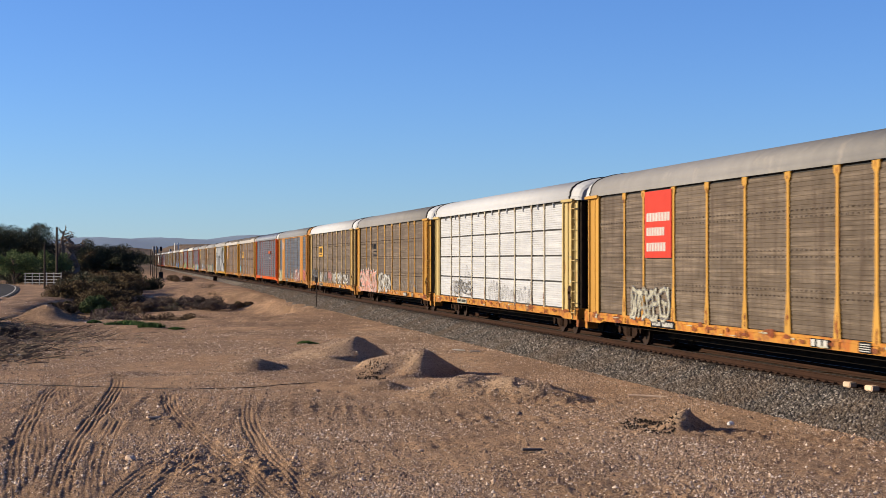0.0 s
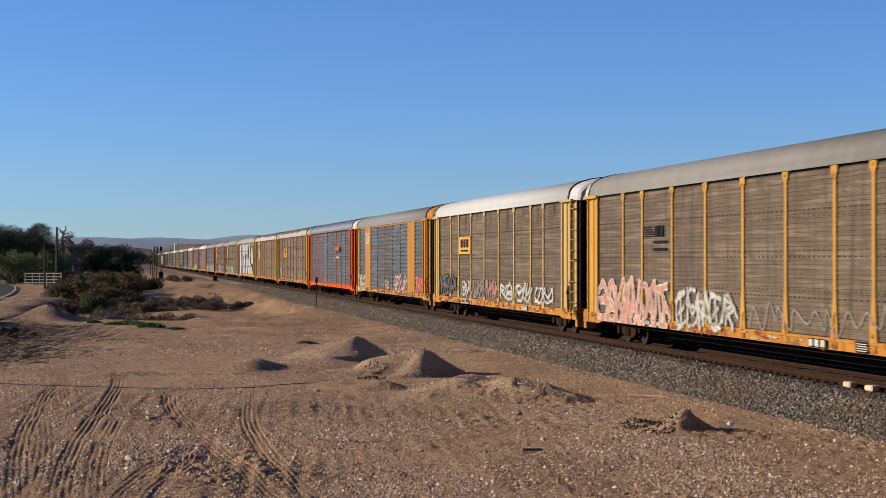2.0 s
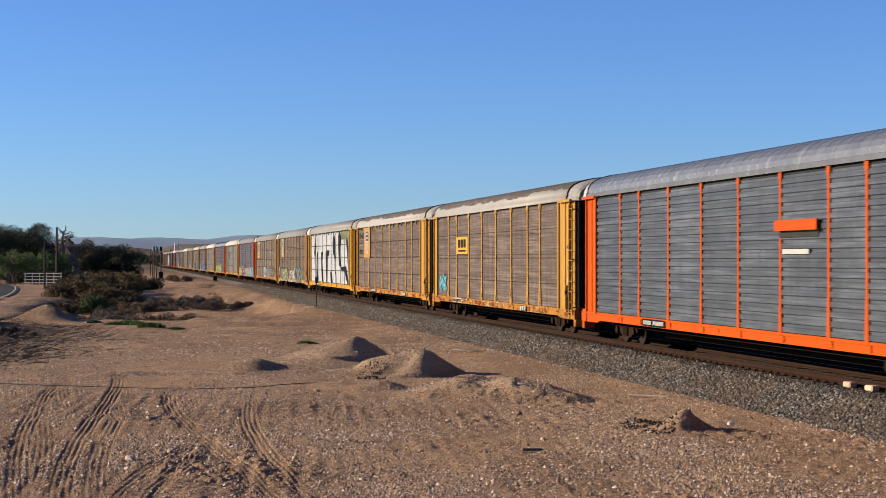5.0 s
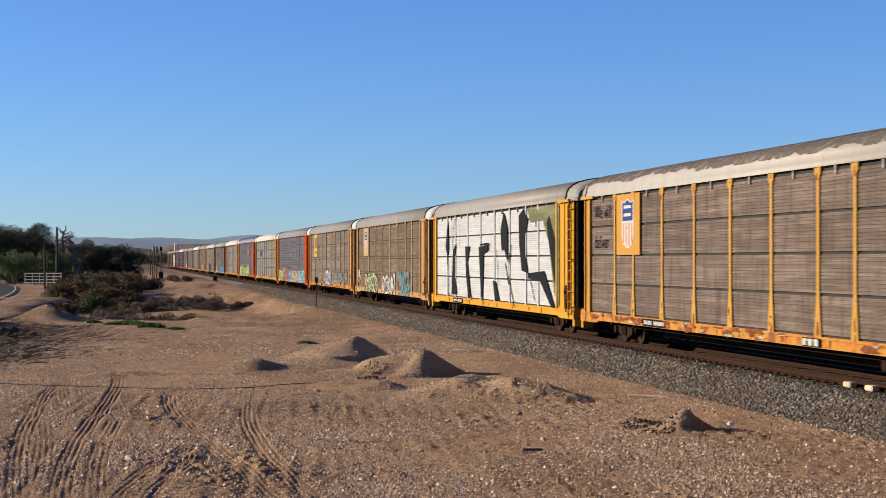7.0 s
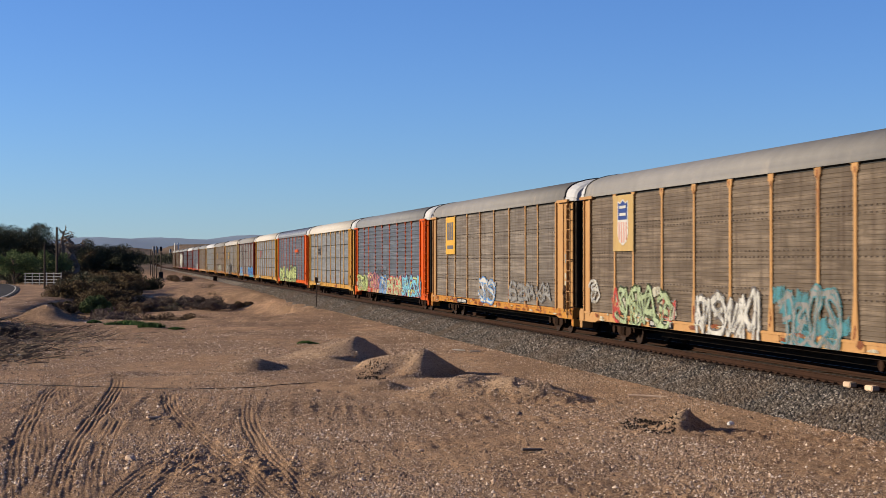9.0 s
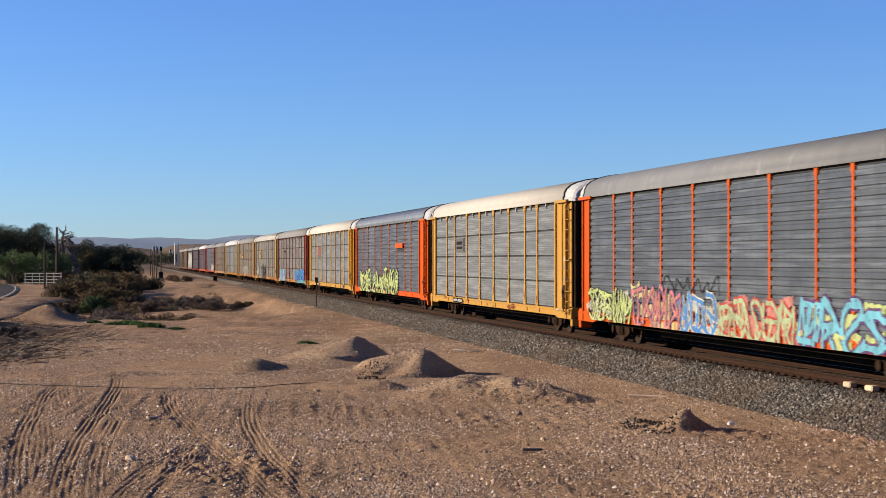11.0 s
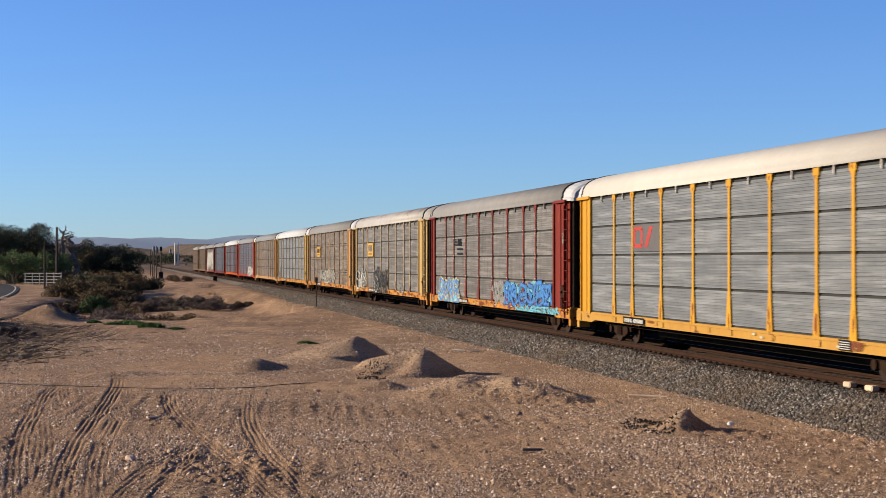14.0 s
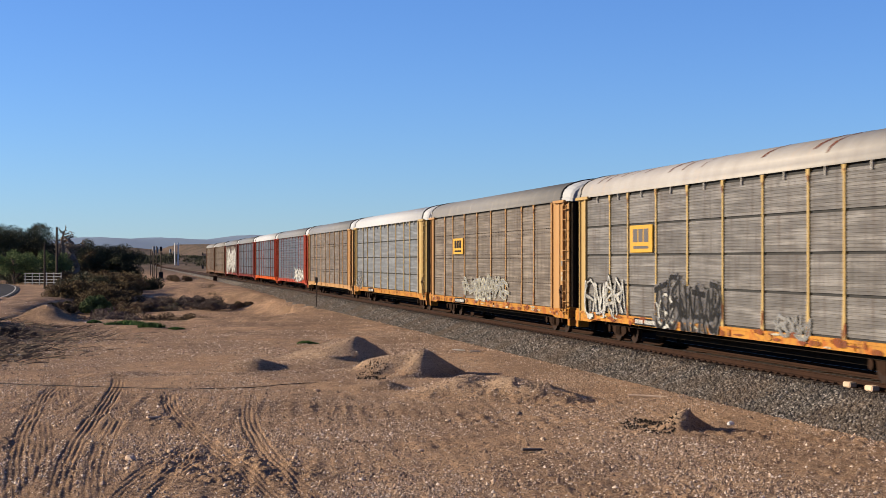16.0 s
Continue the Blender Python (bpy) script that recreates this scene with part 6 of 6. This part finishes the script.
    # far tanks and a pylon on the plain
    for x, y, r, h in ((-318, 1850, 1.3, 8), (-314, 1850, 1.0, 7), (-308, 1900, 1.2, 8), (-301, 1880, 1.0, 6)):
        t = thing("silo", pose(x, y, hz(x, y) - 1), "far pale cylindrical silo on the plain", "silo", "far silos")
        bm = bmesh.new()
        rod(bm, (0, 0, 0), (0, 0, h), r, 16)
        part("shell", bm, FARWALL, t)
        bm = bmesh.new()
        rod(bm, (0, 0, h), (0, 0, h + r * 0.4), r, 16, r * 0.2)
        part("cone_roof", bm, FARWALL, t)
    for i in range(9):
        x, y = -255 + i * 9 + rng.uniform(-3, 3), 1750 + rng.uniform(-60, 60)
        h = rng.uniform(1.8, 3)
        t = thing("far_building", pose(x, y, hz(x, y) - 1), "far small pale flat-roofed building", "building", "far buildings")
        part("wall", boxes((-rng.uniform(3, 6), rng.uniform(3, 6), -4, 4, 0, h)), FARWALL if i % 2 else STONE, t)
        part("roof", boxes((-6.2, 6.2, -4.3, 4.3, h, h + 0.4)), DARKSTONE, t)


def build_dead_branches():
    """A low drift of broken branches on the berms by the wash."""
    rng = random.Random(77)
    bm = bmesh.new()
    for _ in range(2000):
        x, y, sx, sy = rng.choice(((-22.0, 80.5, 2.6, 1.6), (-19.0, 73, 2.4, 1.5), (-23.0, 84.0, 2.6, 1.6), (-20.6, 77, 2.4, 1.4), (-17.6, 67, 1.4, 2.0), (-16.0, 60, 1.2, 2.2)))
        x, y = x + rng.gauss(0, sx), y + rng.gauss(0, sy)
        a, ln = rng.gauss(-0.2, 0.6), rng.uniform(0.2, 0.8)
        z = hz(x, y)
        p = Vector((x, y, z + rng.uniform(0.0, 0.12)))
        q = p + Vector((math.cos(a) * ln, math.sin(a) * ln, rng.uniform(-0.05, 0.22)))
        rod(bm, p, q, 0.016, 3, 0.006)
    tagged(part("dead_branches", bm, BARK), "drift of dry broken branches on sandy berm", "branches", kind="stuff")


def build_far_scrub():
    """Low scrub over the plain and the wood line beyond the railway."""
    rng = np.random.RandomState(6)
    cs, rs = [], []
    while len(cs) < 2600:
        r, a = 300 + 1200 * rng.random_sample() ** 1.7, radians(rng.uniform(-17, 10))
        x, y = r * math.sin(a), r * math.cos(a)
        if abs(TRACK_D - (x * TC + y * TS)) < 14:
            continue
        cs.append((x, y, 0.4))
        rs.append(rng.uniform(0.7, 1.7) * (1 + r / 1100))
    for i in range(260):
        a, r = radians(rng.uniform(-15.5, -9)), rng.uniform(860, 1000)
        x, y = r * math.sin(a), r * math.cos(a)
        cs.append((x, y, rng.uniform(1, 3.5)))
        rs.append(rng.uniform(2.2, 4.0))
    cs = np.array(cs)
    cs[:, 2] += height(cs[:, 0], cs[:, 1])
    ob = leaves("far_scrub", cs, rs, 110000, 0.5, LEAF["dark"], None, 7, 0.6)
    tagged(ob, "dark scrub and low trees on the far plain", "scrub", kind="stuff")


def build_stones():
    rng = np.random.RandomState(11)
    # ballast on the near shoulder
    k = 42000
    s = 27 + 190 * rng.random_sample(k) ** 2
    q = rng.uniform(1.2, 3.25, k)
    z = np.where(q < 1.85, -0.205, -0.205 - (q - 1.85) * 0.44) + rng.uniform(-0.01, 0.03, k)
    pts = np.stack([LINE_X - TS * s - TC * q, TC * s - TS * q, z], -1)
    stones("ballast_stones", pts, rng.uniform(0.02, 0.05, k) * (1 + s / 220), LOOSE, "crushed grey ballast stones on the track shoulder", "ballast", 12)
    # gravel over the bare earth, thicker in patches
    k = 520000
    y = 21 + 62 * rng.random_sample(k) ** 1.5
    x = (rng.uniform(-0.30, 0.29, k)) * y
    keep = (TRACK_D - (x * TC + y * TS) > 3.1) & (np.abs(tyre_ruts(x, y)) < 0.004 + 0.03 * (rng.random_sample(k) < 0.12)) & (rng.random_sample(k) < np.clip(0.50 + 0.6 * grain(x, y, 4.5, 61), 0.14, 1))
    x, y = x[keep], y[keep]
    size = np.clip(np.exp(rng.randn(len(x)) * 0.45 - 4.15), 0.009, 0.05)
    pts = np.stack([x, y, height(x, y) + size * 0.3], -1)
    # coarser stones on the dug heaps
    hp, hs = [], []
    for hx, hy, hh, a, b, c, sn, steep in HEAPS:
        if hy < 60:
            n = int(700 * a * b)
            e, t = np.sqrt(rng.random_sample(n)), rng.uniform(0, math.tau, n)
            u, v = e * np.cos(t) * a, e * np.sin(t) * b
            u = np.where(u > 0, u * steep, u)
            gx, gy = hx + u * c - v * sn, hy + u * sn + v * c
            sz = np.clip(np.exp(rng.randn(n) * 0.4 - 4.1), 0.010, 0.04)
            hp.append(np.stack([gx, gy, height(gx, gy) + sz * 0.25], -1))
            hs.append(sz)
    pts, size = np.concatenate([pts] + hp), np.concatenate([size] + hs)
    # black stones beside the heaps: near patch paints a hollow's shade, far is gravel
    hp, hs = [], []
    for cx, cy, a, b, n in ((4.25, 35.0, 0.55, 1.9, 1000), (-2.1, 50.2, 0.5, 1.3, 380)):
        e, t = rng.random_sample(n) ** 0.6, rng.uniform(0, math.tau, n)
        gx, gy = cx + e * np.cos(t) * a, cy + e * np.sin(t) * b
        sz = np.clip(np.exp(rng.randn(n) * 0.4 - 3.8), 0.012, 0.05)
        hp.append(np.stack([gx, gy, height(gx, gy) + sz * 0.3], -1))
        hs.append(sz)
    stones("cinders", np.concatenate(hp), np.concatenate(hs), GRIME_AND_SHADE, "black stones on bare earth, one patch painting a hollow's shade", "cinders", 15)
    k2 = 34000
    fy = 62 + 85 * rng.random_sample(k2) ** 1.3
    fx = rng.uniform(-0.28, 0.15, k2) * fy
    ok = TRACK_D - (fx * TC + fy * TS) > 3.1
    fx, fy = fx[ok], fy[ok]
    far = np.clip(np.exp(rng.randn(len(fx)) * 0.5 - 3.7), 0.012, 0.08)
    pts = np.concatenate([pts, np.stack([fx, fy, height(fx, fy) + far * 0.25], -1)])
    size = np.concatenate([size, far])
    # stones left off slopes turned from the sun, to keep their shade dark
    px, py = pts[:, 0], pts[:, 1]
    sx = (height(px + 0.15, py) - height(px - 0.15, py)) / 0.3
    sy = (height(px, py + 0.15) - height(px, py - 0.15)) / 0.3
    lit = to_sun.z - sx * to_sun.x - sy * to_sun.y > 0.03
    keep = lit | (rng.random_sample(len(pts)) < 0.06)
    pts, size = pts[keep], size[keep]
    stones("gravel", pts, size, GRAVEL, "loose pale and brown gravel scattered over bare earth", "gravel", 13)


def gravel_material():
    """Field gravel: each stone of its own tone, from dark brown to pale tan."""
    m, n, l = shader("mixed_field_gravel")
    p = n["Principled BSDF"]
    pick = n.new("ShaderNodeNewGeometry").outputs["Random Per Island"]
    c = mixed(n, l, ramp(n, l, pick, 0.0, 0.75), (0.10, 0.066, 0.046), (0.40, 0.275, 0.185))
    c = mixed(n, l, ramp(n, l, pick, 0.78, 1.0), c, (0.66, 0.54, 0.43))
    co = n.new("ShaderNodeTexCoord").outputs["Object"]
    c = mixed(n, l, times(n, l, ramp(n, l, noise_node(n, l, co, 60, 3), 0.4, 0.7), 0.4), c, (0.13, 0.09, 0.065))
    l.new(c, p.inputs["Base Color"])
    p.inputs["Roughness"].default_value = 0.95
    p.inputs["Specular IOR Level"].default_value = 0.15
    return m


GRAVEL = gravel_material()
# ---------------------------------------------------------------- the place
BALLAST, LOOSE = ballast_material(False), ballast_material(True)
build_ground()
build_track()

#  body, panels, kind of panels, roof, posts, sill, label, how far the bays sit towards one end
CARS = [
    ("yellow", "brown", "plain", "grey", "stout", "rusty", "yellow autorack car with grimy brown sides and grey roof", 0),
    ("cream", "white", "joint", "white", "slim", "rusty", "cream autorack car with white sides and white roof", 0),
    ("yellow", "brown", "plain", "grey", "stout", "rusty", "yellow autorack car with brown sides and pink graffiti", 0),
    ("straw", "brown", "plain", "white", "stout", "rusty", "pale yellow autorack car with brown sides and white roof", 0),
    ("amber", "slate", "framed", "slate", "slim", "amber", "amber autorack car with framed slate grey panels", 0),
    ("orange", "slate", "broad", "silver", "slim", "orange", "orange autorack car with slate sides and galvanised roof", 0.1),
    ("yellow", "dark", "plain", "stained", "stout", "rusty", "yellow autorack car with dark brown sides and stained roof", 0.3),
    ("yellow", "dark", "joint", "stained", "stout", "rusty", "yellow autorack car with dark panels and a shield sign", 0.55),
    ("bright", "white", "joint", "beige", "slim", "bright", "bright yellow autorack car covered in white and black graffiti", 0.4),
    ("tan", "brown", "plain", "grey", "stout", "tan", "faded ochre autorack car with graffiti along its foot", 0.4),
    ("tan", "taupe", "plain", "grey", "slim", "rusty", "faded ochre autorack car with taupe sides", 0.35),
    ("orange", "slate", "broad", "slate", "slim", "orange", "orange autorack car with a band of coloured graffiti", 0.35),
    ("yellow", "grey", "joint", "cream", "stout", "yellow", "yellow autorack car with clean grey panels and cream roof", 0.3),
    ("orange", "slate", "broad", "silver", "slim", "orange", "orange autorack car with green and black graffiti", 0.45),
    ("bright", "grey", "joint", "cream", "stout", "yellow", "yellow autorack car with clean grey panels and red mark", 0.12),
    ("maroon", "steel", "joint", "grey", "stout", "rusty", "maroon autorack car with blue graffiti along its foot", 0.32),
    ("straw", "steel", "joint", "stained", "slim", "rusty", "pale yellow autorack car with grey panels and rust-streaked roof", 0.45),
    ("tan", "taupe", "plain", "grey", "slim", "rusty", "faded ochre autorack car with taupe sides and grey roof", 0.45),
    ("straw", "grey", "joint", "white", "slim", "rusty", "pale yellow autorack car with grey panels and white roof", 0.4),
    ("tan", "taupe", "plain", "slate", "slim", "tan", "faded ochre autorack car with taupe sides and slate roof", 0.4),
    ("red", "slate", "broad", "slate", "slim", "red", "red autorack car with slate sides and white graffiti", 0.4),
    ("red", "slate", "joint", "white", "slim", "orange", "red autorack car with slate panels and pale roof", 0.4),
    ("maroon", "slate", "joint", "slate", "slim", "maroon", "maroon autorack car with slate panels", 0.4),
    ("maroon", "taupe", "joint", "slate", "slim", "maroon", "maroon autorack car with tall white graffiti", 0.4),
    ("brown", "brown", "plain", "grey", "slim", "brown", "brown autorack car with brown sides", 0.4),
    ("brown", "brown", "plain", "grey", "slim", "brown", "brown autorack car at the end of the train", 0.4),
]
TRAIN = [autorack(c) for c in CARS]
HEADING = 90 + math.degrees(TURN)


def motions():
    for k, car in enumerate(TRAIN):
        first = SPEED * (2.112 + 1.0026 * k) - PITCH / 2      # place of the car's middle at the start
        rows = []
        for t in (0.0, 4.0, 8.0, 12.0, 16.0):
            p = on_track(first - SPEED * t)
            rows.append((t, pose(p.x, p.y, p.z, 0, 0, HEADING)))
        walk(car, rows)


decorate()
build_land()
build_far_scrub()
build_dead_branches()
build_stones()
motions()
